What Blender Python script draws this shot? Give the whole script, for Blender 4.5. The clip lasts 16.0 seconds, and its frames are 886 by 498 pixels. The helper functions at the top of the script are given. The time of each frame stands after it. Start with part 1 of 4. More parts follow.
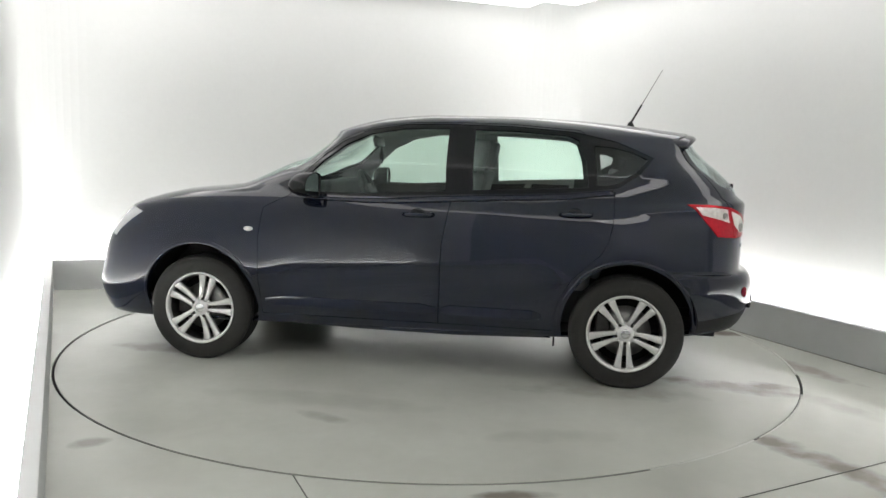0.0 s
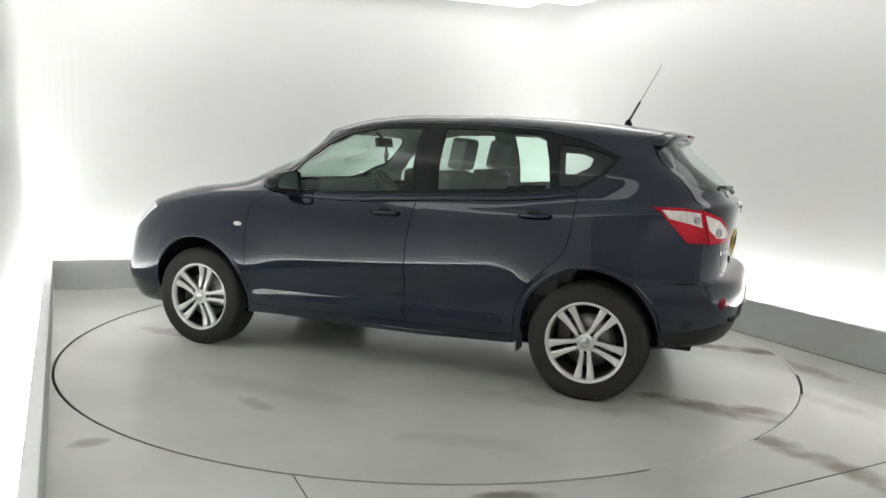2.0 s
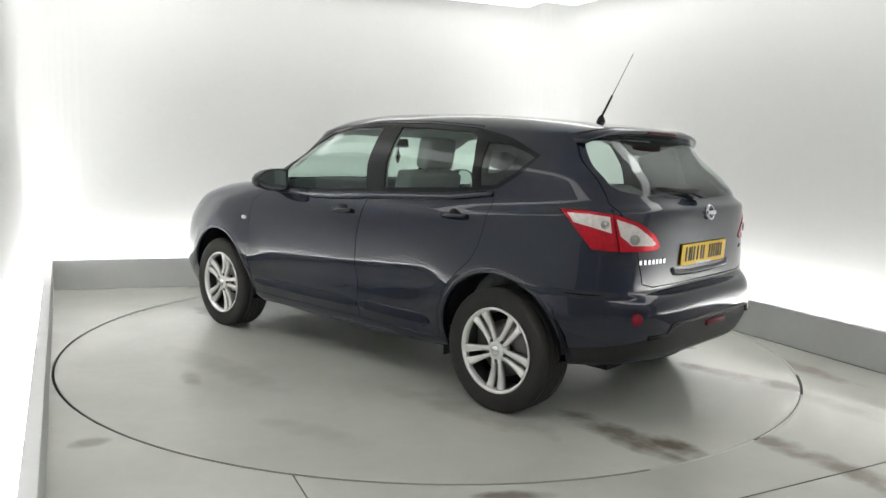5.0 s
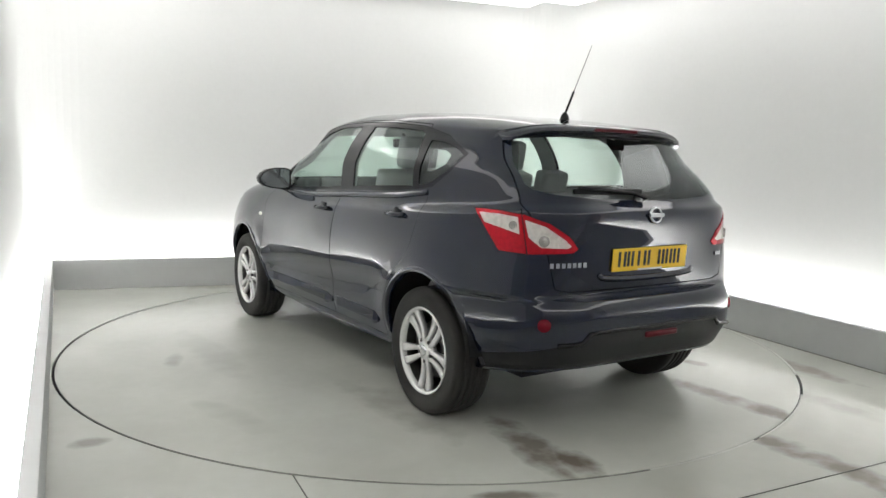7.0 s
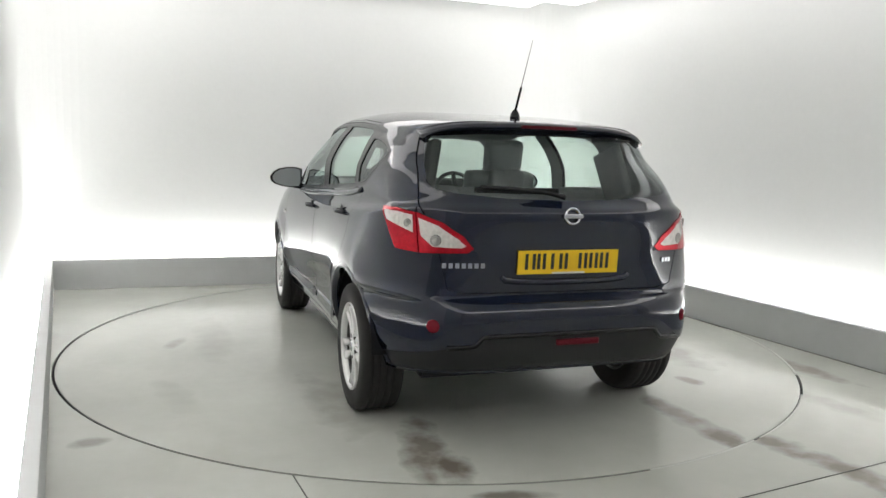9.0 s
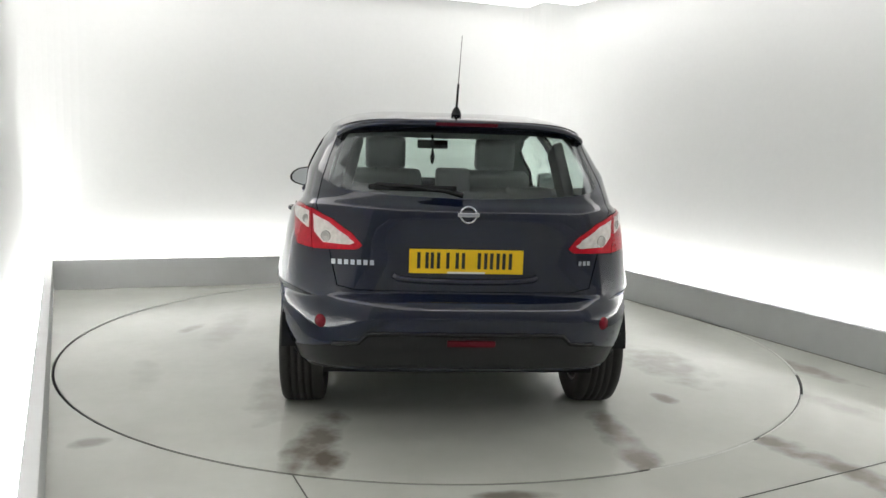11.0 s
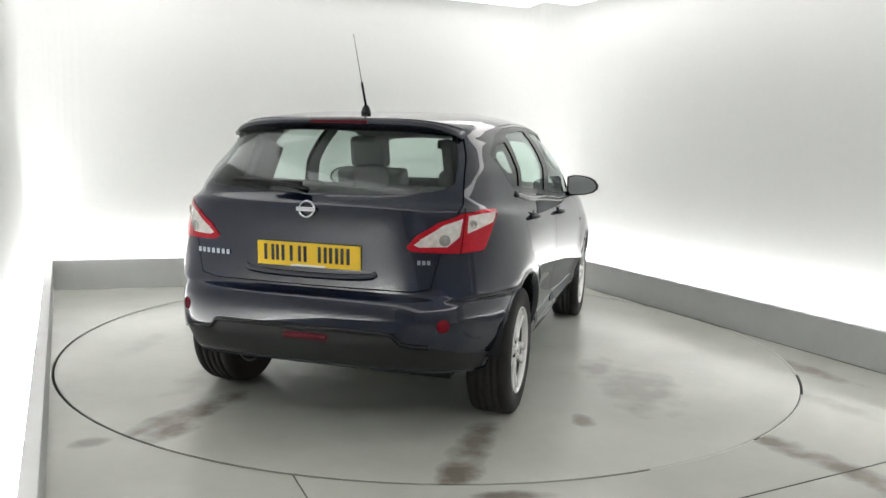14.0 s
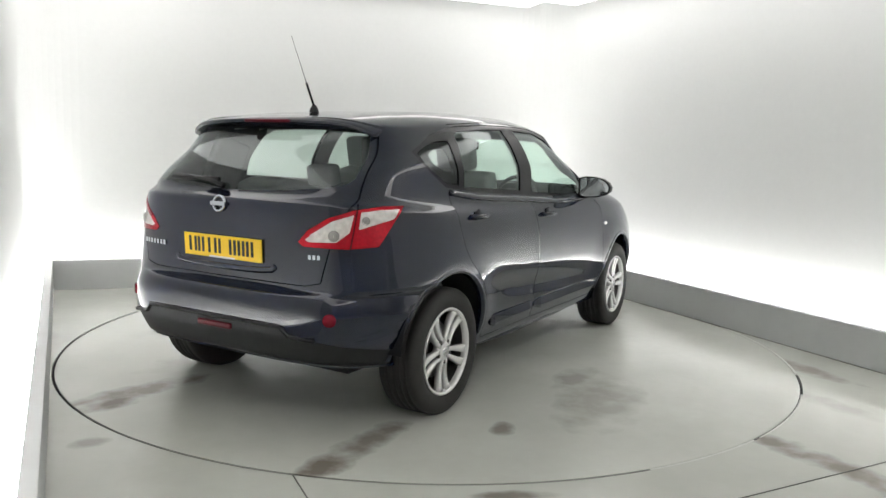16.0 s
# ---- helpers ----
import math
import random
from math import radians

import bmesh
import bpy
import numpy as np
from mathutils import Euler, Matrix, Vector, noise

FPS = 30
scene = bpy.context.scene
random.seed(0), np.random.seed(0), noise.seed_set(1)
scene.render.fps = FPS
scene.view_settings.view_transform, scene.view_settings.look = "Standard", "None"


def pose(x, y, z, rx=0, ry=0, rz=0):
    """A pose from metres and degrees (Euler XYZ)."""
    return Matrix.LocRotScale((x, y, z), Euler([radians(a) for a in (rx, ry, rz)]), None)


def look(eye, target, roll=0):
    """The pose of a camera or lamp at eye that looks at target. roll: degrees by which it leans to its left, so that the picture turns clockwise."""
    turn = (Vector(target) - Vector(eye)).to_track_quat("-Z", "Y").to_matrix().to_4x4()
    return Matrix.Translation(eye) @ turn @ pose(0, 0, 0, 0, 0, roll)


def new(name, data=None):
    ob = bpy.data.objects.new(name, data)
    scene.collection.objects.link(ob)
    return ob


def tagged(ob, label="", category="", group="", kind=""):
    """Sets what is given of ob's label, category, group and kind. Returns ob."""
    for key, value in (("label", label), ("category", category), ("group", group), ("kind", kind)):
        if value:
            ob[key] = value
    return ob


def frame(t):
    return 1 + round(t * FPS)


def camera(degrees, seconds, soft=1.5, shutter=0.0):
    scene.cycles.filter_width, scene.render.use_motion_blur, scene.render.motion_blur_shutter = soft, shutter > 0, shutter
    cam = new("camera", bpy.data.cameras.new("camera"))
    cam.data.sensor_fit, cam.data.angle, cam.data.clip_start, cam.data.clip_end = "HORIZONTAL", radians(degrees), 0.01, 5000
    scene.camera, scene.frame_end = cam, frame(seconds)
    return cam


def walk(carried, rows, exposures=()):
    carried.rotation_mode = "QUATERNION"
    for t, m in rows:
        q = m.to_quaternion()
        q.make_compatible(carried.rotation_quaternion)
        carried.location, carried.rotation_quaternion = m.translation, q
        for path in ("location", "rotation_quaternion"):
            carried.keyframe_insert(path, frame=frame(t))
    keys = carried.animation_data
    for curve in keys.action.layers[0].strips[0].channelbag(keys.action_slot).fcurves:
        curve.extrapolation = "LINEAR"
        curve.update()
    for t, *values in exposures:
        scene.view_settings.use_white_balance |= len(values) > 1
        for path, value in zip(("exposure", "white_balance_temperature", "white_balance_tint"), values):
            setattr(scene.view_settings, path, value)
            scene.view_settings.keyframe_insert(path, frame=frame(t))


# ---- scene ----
# ---- camera ----
cam = camera(60.17, 16.0, soft=1.5)
EYE = Vector((0.0, -5.424, 1.354))
AIM = EYE + Vector((0.01286, 0.99175, -0.12751))
walk(cam, [(0.0, look(EYE, AIM, 1.683)), (16.0, look(EYE, AIM, 1.683))], exposures=[(0.0, 0.0), (16.0, 0.0)])

# Heading of the turntable and of the car on it, in degrees.
TURN = [(0.0, 170.06), (0.5, 166.72), (1.0, 163.37), (1.5, 160.02), (2.0, 156.65), (2.5, 153.26), (3.0, 149.87),
        (3.5, 146.47), (4.0, 143.05), (4.8, 137.55), (5.6, 132.05), (6.5, 125.82), (7.0, 122.31), (7.5, 118.82), (8.0, 115.31),
        (8.5, 111.85), (9.0, 108.31), (9.8, 102.70), (10.6, 97.06), (11.5, 90.71), (12.0, 87.16), (12.5, 83.68), (13.0, 80.16),
        (13.5, 76.70), (14.0, 73.17), (14.5, 69.64), (15.0, 66.10), (15.5, 62.58), (16.0, 59.03)]
SEAT_ON_TABLE = (0.0114, -0.0042)  # the car's middle from the table's centre

# ---- light ----
world = bpy.data.worlds.new("world")
world.use_nodes = True
world.node_tree.nodes["Background"].inputs[0].default_value = (0.9, 1.0, 0.97, 1)
world.node_tree.nodes["Background"].inputs[1].default_value = 0.02
scene.world = world
COVE_LOW = 29.0     # strength of the light strips behind the plinths
COVE_HIGH = 1.2     # strength of the light strips under the ceiling


# ---- materials ----
def mat(name, base, rough=0.5, metal=0.0, grain=0.0, scale=30.0, bump=0.0, spot=0.0, spot_scale=1.5, coat=0.0, second=None,
        emit=0.0, trans=0.0, ior=1.45, spec=0.5, coat_ior=1.52):
    """A procedural material: base colour varied at two scales, with fine relief."""
    m = bpy.data.materials.new(name)
    m.use_nodes = True
    t = m.node_tree
    b = t.nodes["Principled BSDF"]
    b.inputs["Base Color"].default_value = (*base, 1)
    b.inputs["Roughness"].default_value = rough
    b.inputs["Metallic"].default_value = metal
    b.inputs["IOR"].default_value = ior
    b.inputs["Coat Weight"].default_value = coat
    b.inputs["Coat Roughness"].default_value = 0.03
    b.inputs["Coat IOR"].default_value = coat_ior
    b.inputs["Transmission Weight"].default_value = trans
    b.inputs["Specular IOR Level"].default_value = spec
    if emit:
        b.inputs["Emission Color"].default_value = (*base, 1)
        b.inputs["Emission Strength"].default_value = emit
        return m
    if not (grain or spot or bump):
        return m
    co = t.nodes.new("ShaderNodeTexCoord")
    fine = t.nodes.new("ShaderNodeTexNoise")
    fine.inputs["Scale"].default_value = scale
    fine.inputs["Detail"].default_value = 6
    wide = t.nodes.new("ShaderNodeTexNoise")
    wide.inputs["Scale"].default_value = spot_scale
    wide.inputs["Detail"].default_value = 3
    for n in (fine, wide):
        t.links.new(co.outputs["Object"], n.inputs["Vector"])
    low = second or tuple(c * 0.6 for c in base)
    mix = None
    last = None
    for n, amount in ((fine, grain), (wide, spot)):
        if not amount:
            continue
        ramp = t.nodes.new("ShaderNodeMapRange")
        ramp.inputs["From Min"].default_value, ramp.inputs["From Max"].default_value = 0.25, 0.8
        ramp.inputs["To Min"].default_value, ramp.inputs["To Max"].default_value = 0.0, amount
        t.links.new(n.outputs["Fac"], ramp.inputs["Value"])
        mix = t.nodes.new("ShaderNodeMix")
        mix.data_type = "RGBA"
        t.links.new(ramp.outputs["Result"], mix.inputs["Factor"])
        if last is None:
            mix.inputs["A"].default_value = (*base, 1)
        else:
            t.links.new(last.outputs["Result"], mix.inputs["A"])
        mix.inputs["B"].default_value = (*low, 1)
        last = mix
    if last:
        t.links.new(last.outputs["Result"], b.inputs["Base Color"])
        rr = t.nodes.new("ShaderNodeMapRange")
        rr.inputs["To Min"].default_value, rr.inputs["To Max"].default_value = rough * 0.85, min(1, rough * 1.2)
        t.links.new(wide.outputs["Fac"], rr.inputs["Value"])
        t.links.new(rr.outputs["Result"], b.inputs["Roughness"])
    if bump:
        bp = t.nodes.new("ShaderNodeBump")
        bp.inputs["Strength"].default_value = bump
        bp.inputs["Distance"].default_value = 0.004
        t.links.new(fine.outputs["Fac"], bp.inputs["Height"])
        t.links.new(bp.outputs["Normal"], b.inputs["Normal"])
    return m


def glass(name, tint):
    m = bpy.data.materials.new(name)
    m.use_nodes = True
    t = m.node_tree
    t.nodes.remove(t.nodes["Principled BSDF"])
    out = t.nodes["Material Output"]
    clear = t.nodes.new("ShaderNodeBsdfTransparent")
    clear.inputs["Color"].default_value = (*tint, 1)
    gloss = t.nodes.new("ShaderNodeBsdfGlossy")
    gloss.inputs["Roughness"].default_value = 0.02
    gloss.inputs["Color"].default_value = (0.9, 0.95, 0.95, 1)
    face = t.nodes.new("ShaderNodeLayerWeight")
    face.inputs["Blend"].default_value = 0.5
    power = t.nodes.new("ShaderNodeMath")
    power.operation = "POWER"
    power.inputs[1].default_value = 4.5
    t.links.new(face.outputs["Facing"], power.inputs[0])
    rise = t.nodes.new("ShaderNodeMapRange")
    rise.inputs["To Min"].default_value, rise.inputs["To Max"].default_value = 0.06, 1.0
    t.links.new(power.outputs[0], rise.inputs["Value"])
    mix = t.nodes.new("ShaderNodeMixShader")
    t.links.new(rise.outputs["Result"], mix.inputs["Fac"])
    t.links.new(clear.outputs["BSDF"], mix.inputs[1])
    t.links.new(gloss.outputs["BSDF"], mix.inputs[2])
    t.links.new(mix.outputs["Shader"], out.inputs["Surface"])
    return m


PAINT = mat("dark_blue_paint", (0.0026, 0.0056, 0.0205), 0.35, 0.0, coat=1.0, grain=0.25, scale=900, second=(0.0045, 0.0094, 0.0300), spec=0.03, coat_ior=1.61)
BLACK = mat("black_trim", (0.007, 0.0075, 0.009), 0.22, grain=0.3, scale=200, spec=0.4)
PLASTIC = mat("dark_grey_plastic", (0.013, 0.0135, 0.015), 0.5, grain=0.4, scale=300, bump=0.15)
LINER = mat("black_liner", (0.008, 0.008, 0.009), 0.9, grain=0.4, scale=60)
RUBBER = mat("tyre_rubber", (0.022, 0.022, 0.021), 0.75, grain=0.5, scale=40, bump=0.2, spot=0.4, spot_scale=6, second=(0.034, 0.032, 0.029))
ALLOY = mat("silver_alloy", (0.86, 0.86, 0.85), 0.22, 0.5, grain=0.2, scale=60, spot=0.25, spot_scale=9, second=(0.60, 0.59, 0.57))
STEEL = mat("steel_and_barrel_shade", (0.08, 0.078, 0.075), 0.45, 0.7, grain=0.5, scale=50)
DISC = mat("worn_disc_steel", (0.30, 0.30, 0.29), 0.35, 0.8, grain=0.4, scale=60)
CHROME = mat("chrome", (0.62, 0.63, 0.65), 0.12, 1.0)
RED = mat("red_lens", (0.62, 0.006, 0.022), 0.22, 0.55, coat=0.25, grain=0.6, scale=70, second=(0.22, 0.001, 0.006))
CLEAR = mat("clear_lens", (0.88, 0.86, 0.82), 0.12, 0.2, coat=1.0, grain=0.8, scale=45, second=(0.46, 0.44, 0.41), bump=0.4)
BOWL = mat("grey_reflector", (0.50, 0.49, 0.47), 0.2, 0.6, grain=0.4, scale=90)
LAMPWHITE = mat("headlamp_lens", (0.72, 0.74, 0.76), 0.1, 0.3, coat=1.0, grain=0.4, scale=40, second=(0.4, 0.42, 0.45))
DARKRED = mat("dark_red_lens", (0.10, 0.003, 0.010), 0.3, spec=0.15, coat=0.1, grain=0.3, scale=150)
REFLECT = mat("red_reflector", (0.19, 0.003, 0.013), 0.25, spec=0.2, coat=0.15, grain=0.4, scale=160)
YELLOW = mat("yellow_plate", (0.86, 0.55, 0.012), 0.4, grain=0.15, scale=80)
INK = mat("black_ink", (0.02, 0.02, 0.015), 0.5)
PALE = mat("pale_print", (0.75, 0.74, 0.68), 0.5)
HEADLINING = mat("grey_headlining", (0.30, 0.31, 0.30), 0.9, grain=0.2, scale=150, bump=0.1)
FABRIC = mat("grey_seat_fabric", (0.33, 0.333, 0.335), 0.9, grain=0.25, scale=12)
TRIM = mat("dark_interior_trim", (0.05, 0.052, 0.053), 0.7, grain=0.2, scale=20)
GLASS_SIDE = glass("green_tinted_glass", (0.80, 0.93, 0.865))
GLASS_REAR = glass("grey_tinted_glass", (0.78, 0.83, 0.81))
MIRROR = mat("mirror_glass", (0.55, 0.58, 0.59), 0.04, 1.0)
WALL = mat("white_wall_paint", (0.80, 0.81, 0.80), 0.6, grain=0.06, scale=25, spot=0.08, spot_scale=0.8, bump=0.03)
DIM_WALL = mat("dimmed_unseen_wall", (0.50, 0.51, 0.51), 0.6, grain=0.1, scale=25, spot=0.2, spot_scale=0.8)
CEIL = mat("white_ceiling_paint", (0.82, 0.83, 0.82), 0.7, grain=0.06, scale=20, spot=0.05)
PLINTH = mat("grey_white_plinth_paint", (0.62, 0.63, 0.63), 0.45, grain=0.12, scale=18, spot=0.25, spot_scale=2.5, second=(0.46, 0.46, 0.45))
JOINT = mat("floor_joint_filler", (0.13, 0.13, 0.115), 0.7, grain=0.4, scale=30)
GAP = mat("dark_gap", (0.01, 0.01, 0.01), 0.9)
FILLER = mat("pale_gap_filler", (0.52, 0.535, 0.49), 0.35, grain=0.3, scale=40)


def concrete(name, tracks):
    """Sealed, slightly glossy greenish grey concrete with cloudy patches; with tracks, brownish dirt where tyres roll on."""
    m = mat(name, (0.645, 0.665, 0.612), 0.22, grain=0.15, scale=14, spot=0.7, spot_scale=1.1, second=(0.42, 0.42, 0.375))
    t = m.node_tree
    b = t.nodes["Principled BSDF"]
    src = b.inputs["Base Color"].links[0].from_socket
    co = t.nodes.new("ShaderNodeTexCoord")
    sep = t.nodes.new("ShaderNodeSeparateXYZ")
    t.links.new(co.outputs["Object"], sep.inputs["Vector"])
    nz = t.nodes.new("ShaderNodeTexNoise")
    nz.inputs["Scale"].default_value, nz.inputs["Detail"].default_value = 7.0, 10
    t.links.new(co.outputs["Object"], nz.inputs["Vector"])

    def op(kind, a, c=None, clamp=False):
        n = t.nodes.new("ShaderNodeMath")
        n.operation, n.use_clamp = kind, clamp
        for i, v in enumerate((a, c)):
            if v is None:
                continue
            if isinstance(v, (int, float)):
                n.inputs[i].default_value = v
            else:
                t.links.new(v, n.inputs[i])
        return n.outputs[0]

    def blob(x, y, rx, ry, amount, deg=0):
        px, py = op("SUBTRACT", sep.outputs[0], x), op("SUBTRACT", sep.outputs[1], y)
        c, s = math.cos(radians(deg)), math.sin(radians(deg))
        dx = op("DIVIDE", op("ADD", op("MULTIPLY", px, c), op("MULTIPLY", py, s)), rx)
        dy = op("DIVIDE", op("SUBTRACT", op("MULTIPLY", py, c), op("MULTIPLY", px, s)), ry)
        d = op("ADD", op("MULTIPLY", dx, dx), op("MULTIPLY", dy, dy))
        d = op("ADD", d, op("MULTIPLY", op("SUBTRACT", nz.outputs["Fac"], 0.5), 2.6))
        return op("MULTIPLY", op("SUBTRACT", 1.0, d, True), amount)

    total = None
    for spec in tracks:
        k = blob(*spec)
        total = k if total is None else op("MAXIMUM", total, k)
    mix = t.nodes.new("ShaderNodeMix")
    mix.data_type = "RGBA"
    mix.inputs["B"].default_value = (0.125, 0.088, 0.064, 1)
    t.links.new(total, mix.inputs["Factor"])
    t.links.new(src, mix.inputs["A"])
    t.links.new(mix.outputs["Result"], b.inputs["Base Color"])
    return m


TABLE_TOP = concrete("turntable_concrete", [
    (-1.98, 0.67, 0.50, 0.115, 0.72, -10), (-1.95, -0.79, 0.50, 0.10, 0.65, 1), (-2.15, -0.80, 0.22, 0.11, 0.8, 1), (-2.2, 0.62, 0.22, 0.11, 0.85, -12),
    (-0.62, -1.48, 0.55, 0.26, 0.34, 12), (-0.30, -1.22, 0.30, 0.12, 0.40, 0), (-1.35, -1.24, 0.10, 0.07, 0.6, 20), (-1.2, 0.95, 0.6, 0.16, 0.28, 4),
    (1.5, 0.72, 0.6, 0.13, 0.35, 5), (0.3, 1.5, 0.7, 0.14, 0.16, 0), (-0.9, 1.75, 0.35, 0.10, 0.15, 15), (0.25, 1.75, 0.18, 0.06, 0.3, -20), (1.5, -0.8, 0.5, 0.12, 0.3, 0)])
FLOOR = concrete("floor_concrete", [
    (1.86, -2.20, 0.52, 0.11, 0.75, -62), (1.70, -1.92, 0.18, 0.11, 0.75, -50), (-1.53, -2.10, 0.10, 0.07, 0.45, 30), (0.35, -2.53, 0.20, 0.05, 0.7, 5),
    (2.40, -0.45, 0.55, 0.12, 0.45, -64), (2.25, -1.25, 0.35, 0.10, 0.28, -62), (-2.0, 1.9, 0.5, 0.2, 0.2, 20), (0.9, -2.75, 0.5, 0.08, 0.3, 10)])


# ---- helpers of this scene ----
def part(name, bm, material, parent=None, label="", smooth=True, thick=0.0, bevel=0.0):
    me = bpy.data.meshes.new(name)
    bm.to_mesh(me)
    bm.free()
    for p in me.polygons:
        p.use_smooth = smooth
    me.materials.append(material)
    ob = new(name, me)
    if parent:
        ob.parent = parent
    if label:
        tagged(ob, label)
    if thick:
        md = ob.modifiers.new("thickness", "SOLIDIFY")
        md.thickness, md.offset = thick, -1
        md = ob.modifiers.new("crisp_edge", "EDGE_SPLIT")
        md.split_angle = radians(38)
    if bevel:
        md = ob.modifiers.new("soft_edge", "BEVEL")
        md.width, md.segments, md.limit_method = bevel, 2, "ANGLE"
    return ob


def box(size, at=(0, 0, 0), turn=(0, 0, 0), bevel=0.0, segments=2, bm=None):
    bm = bm or bmesh.new()
    made = bmesh.ops.create_cube(bm, size=1.0)["verts"]
    m = pose(*at, *turn) @ Matrix.Diagonal((*size, 1))
    bmesh.ops.transform(bm, matrix=m, verts=made)
    if bevel:
        edges = {e for v in made for e in v.link_edges}
        bmesh.ops.bevel(bm, geom=list(edges), offset=bevel, segments=segments, profile=0.7, affect="EDGES")
    return bm


def lathe(profile, n=64, bm=None, axis="y"):
    """Spins (radius, height) pairs about the axis."""
    bm = bm or bmesh.new()
    rings = []
    for i in range(n):
        a = 2 * math.pi * i / n
        rings.append([bm.verts.new((r * math.cos(a), h, r * math.sin(a)) if axis == "y" else (r * math.cos(a), r * math.sin(a), h)) for r, h in profile])
    for i in range(n):
        p, q = rings[i], rings[(i + 1) % n]
        for j in range(len(profile) - 1):
            bm.faces.new((p[j], q[j], q[j + 1], p[j + 1]) if axis != "y" else (p[j], p[j + 1], q[j + 1], q[j]))
    bmesh.ops.recalc_face_normals(bm, faces=bm.faces[:])
    return bm


def tube(points, radius, n=10, bm=None, taper=1.0):
    bm = bm or bmesh.new()
    pts = [Vector(p) for p in points]
    rings = []
    for i, p in enumerate(pts):
        d = (pts[min(i + 1, len(pts) - 1)] - pts[max(i - 1, 0)]).normalized()
        a = d.cross(Vector((0.31, 0.2, 0.93))).normalized()
        b = d.cross(a)
        r = radius * (1 + (taper - 1) * i / max(1, len(pts) - 1))
        rings.append([bm.verts.new(p + r * (math.cos(2 * math.pi * k / n) * a + math.sin(2 * math.pi * k / n) * b)) for k in range(n)])
    for p, q in zip(rings, rings[1:]):
        for k in range(n):
            bm.faces.new((p[k], p[(k + 1) % n], q[(k + 1) % n], q[k]))
    for r in (rings[0], rings[-1]):
        bm.faces.new(r)
    bmesh.ops.recalc_face_normals(bm, faces=bm.faces[:])
    return bm


def curve(keys):
    """A smooth curve through (position, value) keys without overshoot."""
    ks = sorted(keys)
    x = np.array([k[0] for k in ks], float)
    y = np.array([k[1] for k in ks], float)
    d = np.diff(y) / np.diff(x)
    m = np.zeros(len(x))
    m[0], m[-1] = d[0], d[-1]
    for i in range(1, len(x) - 1):
        m[i] = 0 if d[i - 1] * d[i] <= 0 else 2 * d[i - 1] * d[i] / (d[i - 1] + d[i])

    def at(t):
        i = int(min(max(np.searchsorted(x, t) - 1, 0), len(x) - 2))
        h = x[i + 1] - x[i]
        s = (t - x[i]) / h
        if s < 0 or s > 1:
            return float(y[i] + m[i] * (t - x[i])) if s < 0 else float(y[i + 1] + m[i + 1] * (t - x[i + 1]))
        return float((2 * s**3 - 3 * s**2 + 1) * y[i] + (s**3 - 2 * s**2 + s) * h * m[i] + (3 * s**2 - 2 * s**3) * y[i + 1] + (s**3 - s**2) * h * m[i + 1])
    return at


# ---- the room ----
LEFT_BACK = Vector((-3.42, 1.419, 0))
RIGHT_BACK = Vector((1.24, 3.06, 0))
LEFT_WAY = Vector((0.436, -0.900, 0)).normalized()
RIGHT_WAY = Vector((0.422, -0.907, 0)).normalized()
LEFT_FRONT = LEFT_BACK + LEFT_WAY * 8.6
RIGHT_FRONT = RIGHT_BACK + RIGHT_WAY * 8.2
PLINTH_HIGH, PLINTH_THICK, SETBACK, HIGH = 0.27, 0.06, 0.21, 3.0


def outward(a, b):
    d = (b - a).normalized()
    n = Vector((d.y, -d.x, 0))
    return n if n.dot((a + b) / 2) > 0 else -n


def ring_corners(off):
    """The room's four corners, moved outward."""
    pts = [LEFT_FRONT, LEFT_BACK, RIGHT_BACK, RIGHT_FRONT]
    out = []
    for i in range(4):
        a, b, c = pts[i - 1], pts[i], pts[(i + 1) % 4]
        n1, n2 = outward(a, b), outward(b, c)
        k = off / (1 + n1.dot(n2))
        out.append(b + (n1 + n2) * k)
    return out


def rounded(pts, radius, n=14):
    out = []
    for i in range(len(pts)):
        a, b, c = pts[i - 1], pts[i], pts[(i + 1) % len(pts)]
        u, w = (a - b).normalized(), (c - b).normalized()
        p, q = b + u * radius, b + w * radius
        for k in range(n + 1):
            s = k / n
            out.append(p * (1 - s) ** 2 + b * 2 * s * (1 - s) + q * s * s)
    return out


def wall_sheet():
    inner = rounded(ring_corners(SETBACK), 0.55)
    outer = rounded(ring_corners(SETBACK + 0.15), 0.65)
    bm = bmesh.new()
    # the unseen end behind y = -4.4 is greyed to darken the car's reflections
    arc = len(inner) // 4
    for edge, y in ((3 * arc, -3.4), (arc, -4.4)):
        for pts in (inner, outer):
            a, b = pts[edge - 1], pts[edge]
            pts.insert(edge, a.lerp(b, (y - a.y) / (b.y - a.y)))
    cols = []
    for p, q in zip(inner, outer):
        cols.append([bm.verts.new((v.x, v.y, z)) for v, z in ((p, -0.3), (p, HIGH + 0.05), (q, HIGH + 0.05), (q, -0.3))])
    for a, b in zip(cols, cols[1:] + cols[:1]):
        for k in range(4):
            bm.faces.new((a[k], b[k], b[(k + 1) % 4], a[(k + 1) % 4]))
    bmesh.ops.recalc_face_normals(bm, faces=bm.faces[:])
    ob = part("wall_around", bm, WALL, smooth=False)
    ob.data.materials.append(DIM_WALL)
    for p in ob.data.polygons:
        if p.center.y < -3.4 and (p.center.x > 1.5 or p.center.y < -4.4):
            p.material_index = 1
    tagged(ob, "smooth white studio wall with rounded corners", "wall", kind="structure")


wall_sheet()

